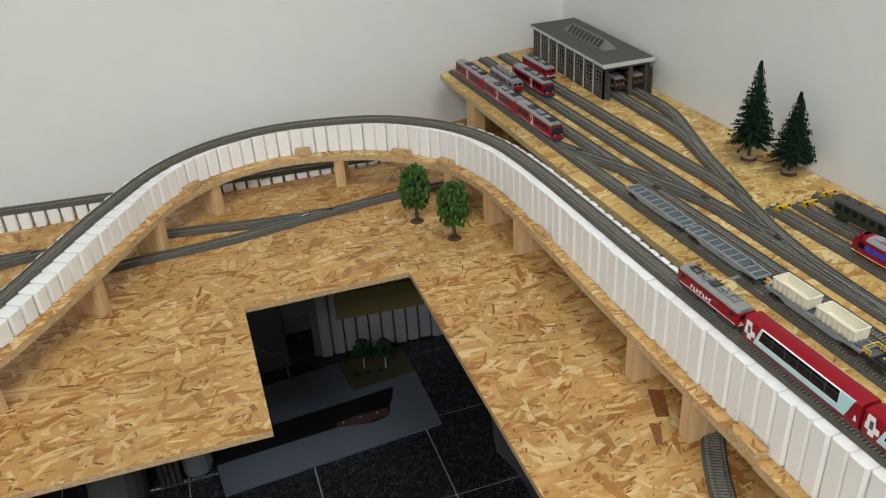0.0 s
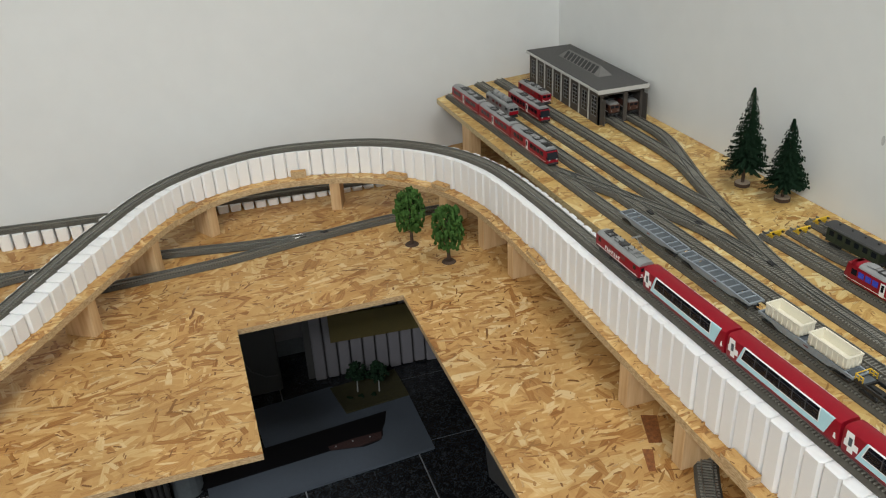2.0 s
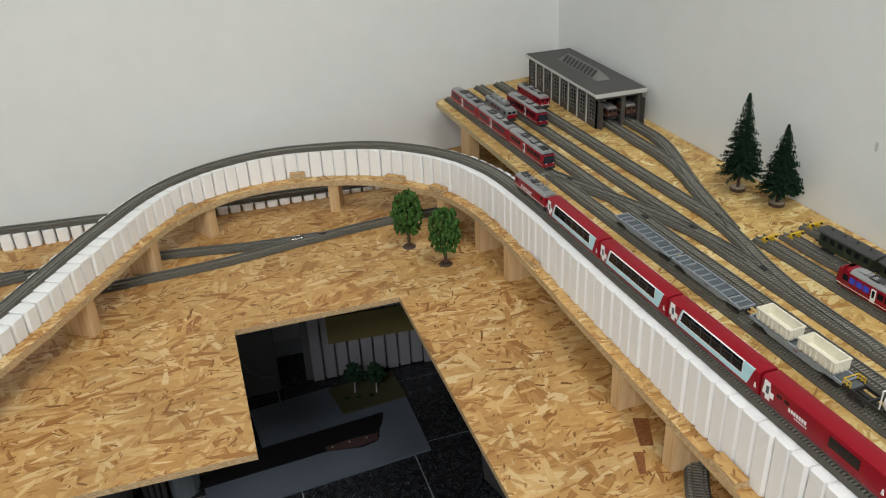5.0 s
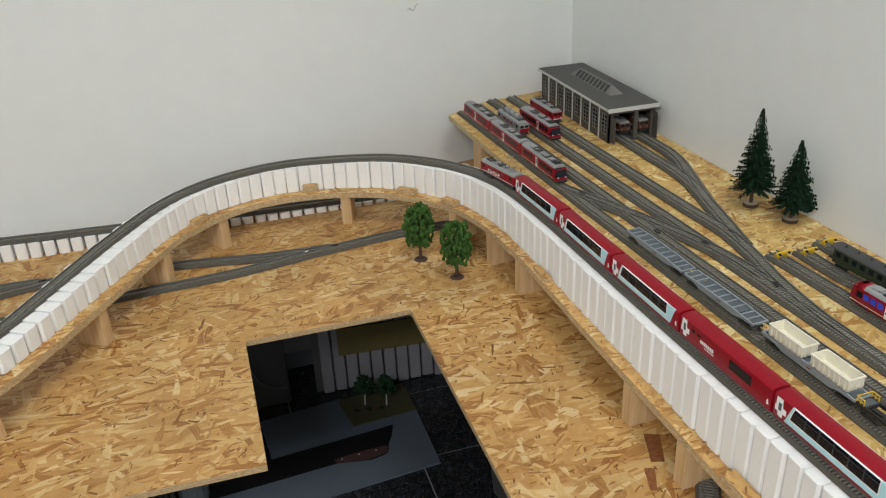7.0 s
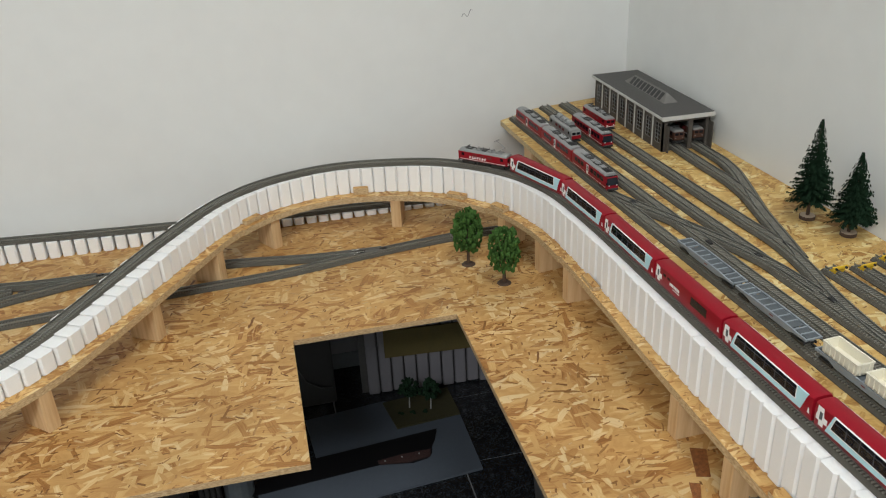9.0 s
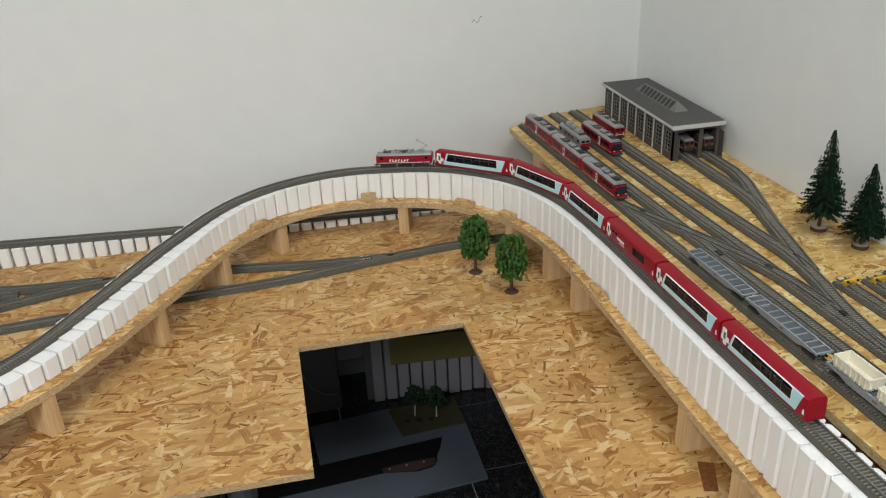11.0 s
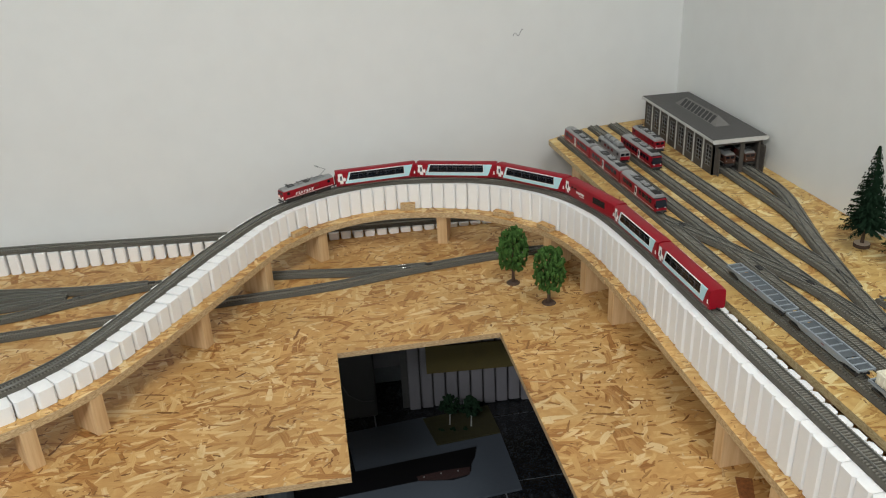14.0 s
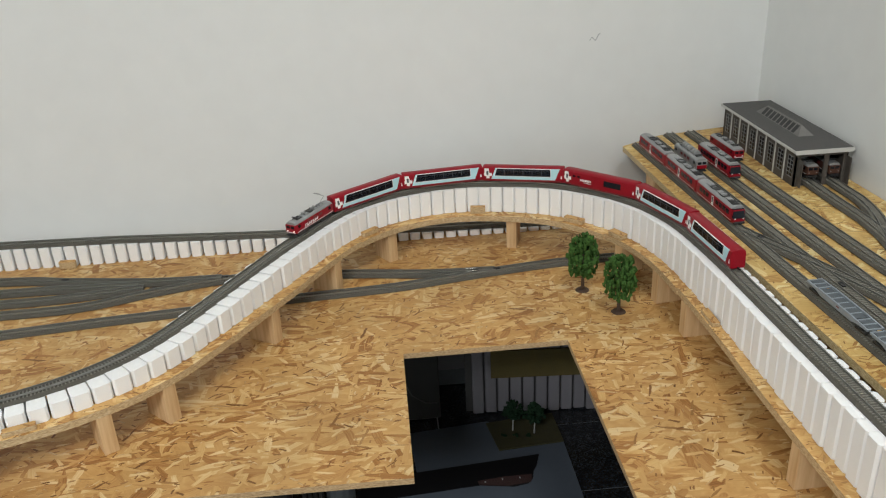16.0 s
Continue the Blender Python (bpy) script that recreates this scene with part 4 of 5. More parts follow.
def container():
    c = thing("open_container", "cream plastic open-topped container on a wagon", "container", "cream containers")
    L, W, H = 0.0405, 0.0162, 0.0110
    shell = Solid().box(0, 0, 0.0008, L, W, 0.0016)
    for s in (-1, 1):
        shell.box(0, s * (W / 2 - 0.0005), H / 2, L, 0.0010, H)
        shell.box(s * (L / 2 - 0.0005), 0, H / 2, 0.0010, W - 0.002, H)
        shell.box(0, s * (W / 2 + 0.0001), H - 0.0007, L + 0.0006, 0.0012, 0.0014)
        shell.box(s * (L / 2 + 0.0001), 0, H - 0.0007, 0.0012, W, 0.0014)
    part("shell", shell, CREAM, c)
    for s in (-1, 1):
        for i in range(7):
            part("rib", Solid().box(-L / 2 + 0.0035 + i * 0.0056, s * (W / 2 + 0.0003), H / 2 - 0.0006, 0.0012, 0.0010, H - 0.0020, 0, 0.0002), CREAM, c)
        for k in (-0.0045, 0.0, 0.0045):
            part("end_rib", Solid().box(s * (L / 2 + 0.0003), k, H / 2 - 0.0006, 0.0010, 0.0012, H - 0.002, 0, 0.0002), CREAM, c)
    return c


# the express: locomotive, three coaches, service car, two coaches
PITCH_C = 0.1235
express_loco = loco("express_locomotive", "red electric locomotive with silver roof, white lettering and raised pantograph", "express train cars", RED, SILVER, True, True, True)


def squat(ob, k):
    """Lowers a car's meshes above the wheels by the share k."""
    for p in ob.children_recursive:
        for v in p.data.vertices:
            v.co.z = 0.0030 + (v.co.z - 0.0030) * k if v.co.z > 0.0030 else v.co.z


coach_a = coach()
coach_s = coach(True)
squat(coach_a, 0.90)
squat(coach_s, 0.90)
coaches = [coach_a, copy_thing(coach_a, pose(0, 0, 0)), copy_thing(coach_a, pose(0, 0, 0)), coach_s, copy_thing(coach_a, pose(0, 0, 0)), copy_thing(coach_a, pose(0, 0, 0))]
for p in [q for q in coaches[-1].children if q.name.startswith("gangway") and q.data.vertices[0].co.x < 0]:
    bpy.data.objects.remove(p)  # the train's end is plain
for i in range(5):
    for s in (-1, 1):
        part("table_lamp", Solid().rod((0.0290 - 0.0115 * i, s * 0.0062, 0.0112), (0.0290 - 0.0115 * i, s * 0.0062, 0.0130), 0.0006, 6).rod((0.0290 - 0.0115 * i, s * 0.0062, 0.0130), (0.0290 - 0.0115 * i, s * 0.0062, 0.0172), 0.0022, 10, 0.0019), TAN, coaches[-1], "round tan table lamp")


def lane_pose(offset, y, flip=False):
    """On a yard lane, the nose towards the near end."""
    x, _ = lane(offset, y)
    return pose(x, y, SHELF + 0.0003 + RAIL_TOP, 0, 0, -90 + 2.8 + (180 if flip else 0))


# three-part red railcar on the first yard track
for y, ns, lab in ((0.340, (False, True), "red end car of a railcar set with grey roof"), (0.2285, (False, False), "red middle car of a railcar set with grey roof"), (0.117, (True, False), "red end car of a railcar set with black windscreen")):
    rc = railcar("railcar_car", lab, "railcar set", 0.1095, ns, 9, (0.47,))
    rc.matrix_basis = lane_pose(0.0, y)
# silver-roofed locomotive, single railcar and small locomotive beside it
lk = loco("yard_locomotive", "silver-grey locomotive with domed roof tanks and a red front", "yard locomotives", SILVER, SILVER, False, False, False, True)
part("front_panel", Solid().box(LL / 2 + 0.0004, 0, 0.0104, 0.0010, 0.0150, 0.0052, 0, 0.0003), RED, lk, "red lower front panel")
lk.matrix_basis = lane_pose(0.033, 0.292)
rk = railcar("red_railcar", "single red railcar with grey roof on a yard track", "yard railcars", 0.110, (True, False), 9, (0.60,))
rk.matrix_basis = lane_pose(0.068, 0.272)
lk2 = loco("yard_locomotive", "red locomotive with light grey roof beside the shed", "yard locomotives", RED, LIGHTGREY, False, False, False)
lk2.matrix_basis = lane_pose(0.104, 0.326)
# brown locomotives inside the shed
for x in (0.387, 0.418):
    bl = loco("brown_locomotive", "brown locomotive with grey roof standing in the shed", "shed locomotives", BROWN, SILVER, False, False, False)
    bl.matrix_basis = pose(x, 0.2330, SHELF + RAIL_TOP + 0.0015, 0, 0, -90)
# goods wagons on the first track
fw = flat_wagon(False)
fw.matrix_basis = lane_pose(0, -0.163)
copy_thing(fw, lane_pose(0, -0.2725))
fl = flat_wagon(True)
fl.matrix_basis = lane_pose(0, -0.391)
box = container()
box.matrix_basis = lane_pose(0, -0.3650) @ pose(0, 0, 0.0113)
copy_thing(box, lane_pose(0, -0.4155) @ pose(0, 0, 0.0113))


def rail_wagon():
    """A low black wagon with yellow railings and a white and blue tank."""
    c = thing("tank_wagon", "black wagon with yellow railings and a white and blue tank", "model wagon", "goods wagons")
    L = 0.085
    h = L / 2
    fm = Solid().box(0, 0, 0.0064, L, 0.0034, 0.0022, 0, 0.0004)
    for s in (-1, 1):
        fm.box(0, s * 0.0070, 0.0080, L, 0.0016, 0.0036, 0, 0.0004)
    for x in (-h + 0.0008, -h + 0.009, -0.018, -0.006, 0.008, 0.022, h - 0.0008):
        fm.box(x, 0, 0.0078, 0.0020, 0.0140, 0.0024)
    part("frame", fm, BLACK, c, "open black ladder frame")
    part("deck_plate", Solid().box(-h + 0.005, 0, 0.0092, 0.0070, 0.0120, 0.0006), SLATE, c)
    for x in (-h + 0.014, h - 0.014):
        bogie(c, x, 0.011)
    for e in (1, -1):
        r = Solid()
        x = e * (h - 0.004)
        for s in (-1, 1):
            for k in (-0.006, 0.0, 0.006):
                r.rod((x + k * 0.6, s * 0.0072, 0.0086), (x + k * 0.6, s * 0.0072, 0.0145), 0.0005, 5)
            r.rod((x - 0.004, s * 0.0072, 0.0145), (x + 0.004, s * 0.0072, 0.0145), 0.0005, 5).rod((x - 0.004, s * 0.0072, 0.0115), (x + 0.004, s * 0.0072, 0.0115), 0.0004, 5)
        r.rod((x + e * 0.0036, -0.0072, 0.0145), (x + e * 0.0036, 0.0072, 0.0145), 0.0005, 5)
        part("railing", r, YELLOW, c, "yellow wire railing")
        coupling(c, e * (h + 0.001))
    t = Solid()
    rings = []
    for x, k in ((-0.0055, 0.55), (-0.0045, 0.88), (-0.0020, 1), (0.0200, 1), (0.0225, 0.88), (0.0235, 0.55)):
        rings.append([(x, 0.0090 * k * math.cos(a), 0.0180 + 0.0090 * k * math.sin(a)) for a in np.linspace(0, 2 * math.pi, 18, endpoint=False)])
    part("tank", t.loft(rings), WHITE, c, "white cylindrical tank", smooth=True)
    for s in (-1, 1):
        part("blue_mark", Solid().box(0.0085, s * 0.0087, 0.0180, 0.015, 0.0010, 0.0075, 0, 0.0003), BLUEWIN_PAINT, c, "blue mark")
    for x in (-0.007, 0.025):
        fr = Solid()
        for s in (-1, 1):
            fr.rod((x, s * 0.0072, 0.0085), (x, s * 0.0072, 0.0262), 0.0006, 5)
        fr.rod((x, -0.0072, 0.0262), (x, 0.0072, 0.0262), 0.0006, 5)
        part("tank_frame", fr, WHITE, c)
    return c


BLUEWIN_PAINT = plain("blue_paint", (0.03, 0.16, 0.50), 0.4, 0, 0.05, 90)
rail_wagon().matrix_basis = lane_pose(0, -0.4875)

# right-hand spurs
rs = railcar("red_railcar", "red railcar with round nose and blue-lit windows", "yard railcars", 0.118, (False, True), 12, (0.40,), glow=True, dome=True)
rs.matrix_basis = pose(0.3670, -0.365, SHELF + 0.0003 + RAIL_TOP, 0, 0, -90 + 3)


def old_coach():
    c = thing("green_coach", "dark green old coach with flat grey roof", "model train coach", "spur coaches")
    L = 0.066
    h = L / 2
    part("body", Solid().box(0, 0, 0.0120, L, 0.0165, 0.0150, 0, 0.0006), GREENC, c)
    roof = [(-0.0092, 0.0196), (-0.0080, 0.0212), (0, 0.0226), (0.0080, 0.0212), (0.0092, 0.0196)]
    part("roof", Solid().loft([[(x, y, z) for y, z in roof] for x in (-h - 0.004, h + 0.004)]), DARKGREY, c, "flat dark grey roof", smooth=True)
    for s in (-1, 1):
        for i in range(6):
            part("window", Solid().box(-h + 0.007 + i * 0.0105, s * 0.00830, 0.0145, 0.0055, 0.0005, 0.0052), PANE, c)
        for i in range(7):
            part("rib", Solid().box(-h + 0.0018 + i * 0.0105, s * 0.00835, 0.0120, 0.0008, 0.0005, 0.0145), GREENC, c)
    for i in range(4):
        part("roof_vent", Solid().rod((-0.025 + i * 0.016, 0, 0.0220), (-0.025 + i * 0.016, 0, 0.0244), 0.0012, 8), DARKGREY, c)
    for x in (-0.021, 0.021):
        bogie(c, x, 0.010)
    for e in (-1, 1):
        part("platform", Solid().box(e * (h + 0.002), 0, 0.0075, 0.006, 0.0150, 0.0014), BLACK, c)
    return c


gc = old_coach()
gc.matrix_basis = pose(0.4005, -0.2765, SHELF + 0.0006 + RAIL_TOP, 0, 0, -90 + 4)
copy_thing(gc, pose(0.4065, -0.3535, SHELF + 0.0006 + RAIL_TOP, 0, 0, -90 + 4))


def buffer_stop(x, y, rz):
    c = thing("buffer_stop", "yellow plastic buffer stop at a track end", "buffer stop", "buffer stops", at=pose(x, y, SHELF + 0.0045, 0, 0, rz))
    part("beam", Solid().box(0, 0, 0.0062, 0.0022, 0.0185, 0.0034, 0, 0.0004), YELLOW, c)
    for s in (-1, 1):
        part("strut", Solid().loft([[(-0.0095, s * 0.0048 - 0.0008, 0), (-0.0095, s * 0.0048 + 0.0008, 0), (0.001, s * 0.0048 + 0.0008, 0), (0.001, s * 0.0048 - 0.0008, 0)],
                                    [(-0.0010, s * 0.0048 - 0.0008, 0.0062), (-0.0010, s * 0.0048 + 0.0008, 0.0062), (0.001, s * 0.0048 + 0.0008, 0.0062), (0.001, s * 0.0048 - 0.0008, 0.0062)]]), YELLOW, c)
        part("buffer_pad", Solid().rod((0.001, s * 0.006, 0.0062), (0.0028, s * 0.006, 0.0062), 0.0013, 9), BLACK, c)


for x, y in ((0.3583, -0.210), (0.3885, -0.214), (0.4220, -0.203)):
    buffer_stop(x, y, -87)

# ---- engine shed ----
SKYFRAME = plain("weathered_grey_frame", (0.17, 0.165, 0.155), 0.8, 0, 0.15, 150)

LATTICE = plain("grey_glazing_bar", (0.27, 0.265, 0.25), 0.7, 0, 0.1, 150)


def engine_shed():
    """A two-road engine shed: dark walls with pale pilasters, tall windows, flat roof and a ridge skylight."""
    x0, x1, y0, y1, z0, z1 = 0.3600, 0.4340, 0.1905, 0.4390, SHELF, SHELF + 0.0505
    c = thing("engine_shed", "dark grey model engine shed with white trim and a ridge skylight", "model building")
    bays = 8
    step = (y1 - y0) / bays
    wall = Solid()
    for i in range(bays):
        ya, yb = y0 + i * step, y0 + (i + 1) * step
        wa, wb = ya + step * 0.24, yb - step * 0.24
        wall.box(x0 + 0.001, (ya + wa) / 2, (z0 + z1) / 2, 0.002, wa - ya, z1 - z0)
        wall.box(x0 + 0.001, (wb + yb) / 2, (z0 + z1) / 2, 0.002, yb - wb, z1 - z0)
        wall.box(x0 + 0.001, (wa + wb) / 2, z0 + 0.0055, 0.002, wb - wa, 0.0110)
        wall.box(x0 + 0.001, (wa + wb) / 2, z1 - 0.0045, 0.002, wb - wa, 0.0090)
    part("side_wall", wall, SHEDWALL, c, "dark grey wall with tall openings")
    part("far_side_wall", Solid().box(x1 - 0.001, (y0 + y1) / 2, (z0 + z1) / 2, 0.002, y1 - y0, z1 - z0), SHEDWALL, c)
    part("back_wall", Solid().box((x0 + x1) / 2, y1 - 0.001, (z0 + z1) / 2, x1 - x0, 0.002, z1 - z0), SHEDWALL, c)
    for i in range(bays):
        yc = y0 + (i + 0.5) * step
        w = step * 0.52
        win = part("window", Solid().box(x0 + 0.0012, yc, z0 + 0.0260, 0.0006, w, 0.0300), PANE, c)
        bars = Solid()
        for k in (-1, 0.0, 1):
            bars.box(x0 + 0.0005, yc + k * (w / 2 - 0.0003), z0 + 0.0260, 0.0006, 0.0006, 0.0300)
        for k in range(6):
            bars.box(x0 + 0.0003, yc, z0 + 0.0113 + k * 0.00588, 0.0006, w, 0.0006)
        part("glazing_lattice", bars, LATTICE, win, "pale lattice of glazing bars")
        if i:
            part("pilaster", Solid().box(x0 - 0.0006, y0 + i * step, (z0 + z1) / 2, 0.0014, 0.0022, z1 - z0 - 0.002), SHEDTRIM, c, "pale pilaster")
    part("floor_slab", Solid().box((x0 + x1) / 2, (y0 + y1) / 2, z0 + 0.0002, x1 - x0 - 0.004, y1 - y0 - 0.004, 0.0003), SHEDROOF, c)
    # front with two gateways
    gw = [(x0 + 0.0035, 0.0070), (0.4040, 0.0062), (x1 - 0.0030, 0.0060)]
    for gx, w in gw:
        part("gate_pier", Solid().box(gx, y0 + 0.0015, (z0 + z1 - 0.007) / 2, w, 0.0030, z1 - z0 - 0.0070), SHEDWALL, c)
    part("lintel", Solid().box((x0 + x1) / 2, y0 + 0.0015, z1 - 0.0035, x1 - x0, 0.0032, 0.0070), SHEDWALL, c)
    for gx in (x0 + 0.0040, x1 - 0.0015):
        part("gate_leaf", Solid().box(gx, y0 - 0.0060, z0 + 0.0215, 0.0012, 0.0120, 0.0390), SHEDWALL, c, "open gate leaf")
    part("roof", Solid().box((x0 + x1) / 2, (y0 + y1) / 2, z1 + 0.0022, x1 - x0 + 0.0080, y1 - y0 + 0.0080, 0.0036, 0, 0.0004), SHEDROOF, c, "flat dark grey felt roof")
    eave = Solid()
    eave.box(x0 - 0.0046, (y0 + y1) / 2, z1 + 0.0012, 0.0014, y1 - y0 + 0.0100, 0.0036)
    eave.box((x0 + x1) / 2, y0 - 0.0046, z1 + 0.0004, x1 - x0 + 0.0080, 0.0014, 0.0060)
    eave.box(x1 + 0.0046, (y0 + y1) / 2, z1 + 0.0012, 0.0014, y1 - y0 + 0.0100, 0.0036)
    part("eaves_trim", eave, SHEDTRIM, c, "white eaves trim")
    # skylight
    xc, ya, yb, zr = (x0 + x1) / 2 + 0.002, 0.245, 0.385, z1 + 0.0040
    sky = Solid().loft([[(xc - 0.0115, ya, zr), (xc + 0.0115, ya, zr), (xc, ya + 0.016, zr + 0.0125)], [(xc - 0.0115, yb, zr), (xc + 0.0115, yb, zr), (xc, yb - 0.016, zr + 0.0125)]])
    part("skylight", sky, SKYFRAME, c, "long ridge skylight")
    for s in (-1, 1):
        for i in range(9):
            yy = ya + 0.021 + i * 0.01225
            part("skylight_pane", Solid().loft([[(xc + s * 0.0108, yy - 0.0042, zr + 0.0008), (xc + s * 0.0108, yy + 0.0042, zr + 0.0008), (xc + s * 0.0104, yy + 0.0042, zr + 0.0004), (xc + s * 0.0104, yy - 0.0042, zr + 0.0004)],
                                                [(xc + s * 0.0022, yy - 0.0042, zr + 0.0108), (xc + s * 0.0022, yy + 0.0042, zr + 0.0108), (xc + s * 0.0018, yy + 0.0042, zr + 0.0104), (xc + s * 0.0018, yy - 0.0042, zr + 0.0104)]]), BLACK, c)
    return c


engine_shed()

# ---- trees ----
def clump(solid, centre, r, rnd, tall=1.0):
    """A small uneven leaf clump."""
    bm = bmesh.new()
    bmesh.ops.create_icosphere(bm, subdivisions=1, radius=1.0)
    sq = [r * rnd.uniform(0.7, 1.25) * k for k in (1, 1, tall)]
    vs = []
    for v in bm.verts:
        k = rnd.uniform(0.45, 1.6)
        vs.append((centre[0] + v.co.x * sq[0] * k, centre[1] + v.co.y * sq[1] * k, centre[2] + v.co.z * sq[2] * k))
    fs = [tuple(v.index for v in f.verts) for f in bm.faces]
    bm.free()
    solid.add(vs, fs)


def leaf_tree(x, y, tall, wide, seed):
    rnd = random.Random(seed)
    c = thing("model_tree", "small green foam-leaved model tree on a brown disc foot", "model tree", "leafy model trees", at=pose(x, y, 0, 0, 0, seed * 40))
    base = Solid().rod((0, 0, 0), (0, 0, 0.0022), 0.0095, 16, 0.0070)
    part("foot", base, BARK, c, smooth=False)
    t = Solid().rod((0, 0, 0.002), (0.0006, 0, tall * 0.30), 0.0026, 8, 0.0017).rod((0.0006, 0, tall * 0.30), (0, 0.001, tall * 0.75), 0.0017, 7, 0.0007)
    for i in range(16):
        a, z = i * 2.4, tall * (0.26 + 0.035 * i)
        r = wide * 0.36 * (1 - abs(i - 6) / 14)
        t.rod((0, 0, z - 0.006), (r * math.cos(a), r * math.sin(a), z + 0.003), 0.0008, 5, 0.0004)
    part("trunk", t, BARK, c)
    crown = Solid()
    for i in range(430):
        u = rnd.random()
        z = tall * (0.30 + 0.68 * u)
        prof = math.sin(math.pi * (0.24 + 0.62 * u)) ** 0.6
        a = rnd.uniform(0, 6.283)
        r = wide / 2 * prof * rnd.uniform(0.45, 1.0)
        clump(crown, (r * math.cos(a), r * math.sin(a), z), rnd.uniform(0.0014, 0.0025), rnd, 1.7)
    part("crown", crown, LEAF, c, "bright green crown of foam clumps")


leaf_tree(0.048, 0.124, 0.080, 0.041, 1)
leaf_tree(0.079, 0.058, 0.078, 0.041, 2)


def fir_tree(x, y, tall, wide, seed):
    rnd = random.Random(seed)
    c = thing("model_fir", "dark green model fir tree on a pale wooden disc", "model tree", "model firs", at=pose(x, y, SHELF, 0, 0, 0))
    foot = part("foot", Solid().rod((0, 0, 0.0005), (0, 0, 0.0048), 0.0086, 20), DISC, c, "pale round wooden foot")
    part("bark_rim", Solid().rod((0, 0, 0), (0, 0, 0.0043), 0.0090, 20, 0.0092), BARK, foot, "dark bark rim")
    part("trunk", Solid().rod((0, 0, 0.004), (0, 0, tall * 0.97), 0.0022, 7, 0.0004), BARK, c)
    needles = Solid()
    tiers = 34
    for i in range(tiers):
        u = i / (tiers - 1)
        z = tall * (0.225 + 0.77 * u)
        reach = wide / 2 * (1 - u) ** 0.9 + 0.0007
        n = int(6 + 10 * (1 - u))
        for j in range(n):
            a = 6.283 * (j + rnd.uniform(-0.4, 0.4)) / n + i * 1.3
            r = reach * rnd.uniform(0.64, 1.06)
            zt = z - r * rnd.uniform(0.0, 0.26)
            ux, uy = math.cos(a), math.sin(a)
            # a drooping spray of flat tufts along the branch
            for k in range(max(2, int(r / 0.0027))):
                f = (k + 0.7) / max(2, int(r / 0.0027))
                px, py, pz = ux * r * f, uy * r * f, z + (zt - z) * f
                w = 0.0029 * (1.15 - 0.5 * f) * (1 - 0.62 * u)
                for m in (-1, 1, 0):
                    ta = a + m * rnd.uniform(0.5, 1.1) + rnd.uniform(-0.2, 0.2)
                    lx, ly = math.cos(ta) * w * 1.7, math.sin(ta) * w * 1.7
                    needles.add([(px, py, pz + 0.0008), (px + lx * 0.6 - ly * 0.3, py + ly * 0.6 + lx * 0.3, pz + rnd.uniform(-0.001, 0.001)), (px + lx, py + ly, pz - rnd.uniform(0.0006, 0.0026)), (px + lx * 0.6 + ly * 0.3, py + ly * 0.6 - lx * 0.3, pz - 0.0016)],
                                [(0, 1, 2), (0, 2, 3), (0, 3, 1), (1, 3, 2)])
    part("crown", needles, NEEDLE, c, "dense dark green needle sprays")


fir_tree(0.415, -0.075, 0.122, 0.053, 3)
fir_tree(0.430, -0.129, 0.099, 0.052, 4)

# ---- the dark lower table seen through the cutout ----
LOW = -0.26
table = thing("tiled_table", "low table topped with polished black granite tiles and pale joints", "table")
part("joint_bed", Solid().box(-0.30, 0.02, LOW - 0.012, 1.40, 0.92, 0.020), GROUT, table, "pale joint mortar")
for lx in (-0.95, 0.35):
    for ly in (-0.40, 0.44):
        part("leg", Solid().box(lx, ly, (FLOOR_Z + LOW - 0.022) / 2, 0.05, 0.05, LOW - 0.022 - FLOOR_Z), BLACK, table)
tile_mesh = Solid().box(0, 0, -0.005, 0.1578, 0.1478, 0.010, 0, 0.0008).mesh("tile", GRANITE)
for i in range(-6, 3):
    for j in range(-3, 3):
        x, y = 0.006 + 0.16 * (i + 0.5), 0.028 + 0.15 * (j + 0.5)
        if -0.99 < x < 0.40 and -0.44 < y < 0.48:
            t = part("tile", tile_mesh, GRANITE, table)
            t.location = (x, y, LOW)
flat_board = tagged(part("grey_sheet", Solid().prism([(-0.278, 0.058), (-0.271, -0.019), (0.029, 0.007), (0.028, 0.132), (-0.079, 0.196), (-0.201, 0.183), (-0.193, 0.090)], LOW + 0.0002, LOW + 0.004), PANELGREY), "smooth grey sheet lying on the tiles, darkened for shade", "sheet")
pond = thing("black_cutout", "glossy black strip with a rounded end on the grey sheet", "model pond")
_p = [(-0.284, 0.038), (-0.107, 0.052), (-0.061, 0.043), (-0.040, 0.047), (-0.032, 0.056), (-0.029, 0.070), (-0.022, 0.082), (-0.014, 0.106), (-0.193, 0.090), (-0.278, 0.060)]
part("strip", Solid().prism(_p, LOW + 0.0042, LOW + 0.0055), BLACKFOIL, pond)
part("gravel_bank", Solid().prism([(-0.108, 0.0505), (-0.069, 0.0440), (-0.036, 0.0480), (-0.033, 0.062), (-0.072, 0.062), (-0.110, 0.058)], LOW + 0.0056, LOW + 0.0075), REDDOT, pond, "dark red gravel bank")
rnd = random.Random(9)
for i in range(9):
    x = -0.10 + 0.0082 * i
    part("pebble", Solid().rod((x, 0.054 + rnd.uniform(-0.004, 0.004), LOW + 0.0075), (x, 0.054, LOW + 0.0090), 0.0011, 6, 0.0006), LIGHTGREY if i % 3 == 0 else REDDOT, pond)
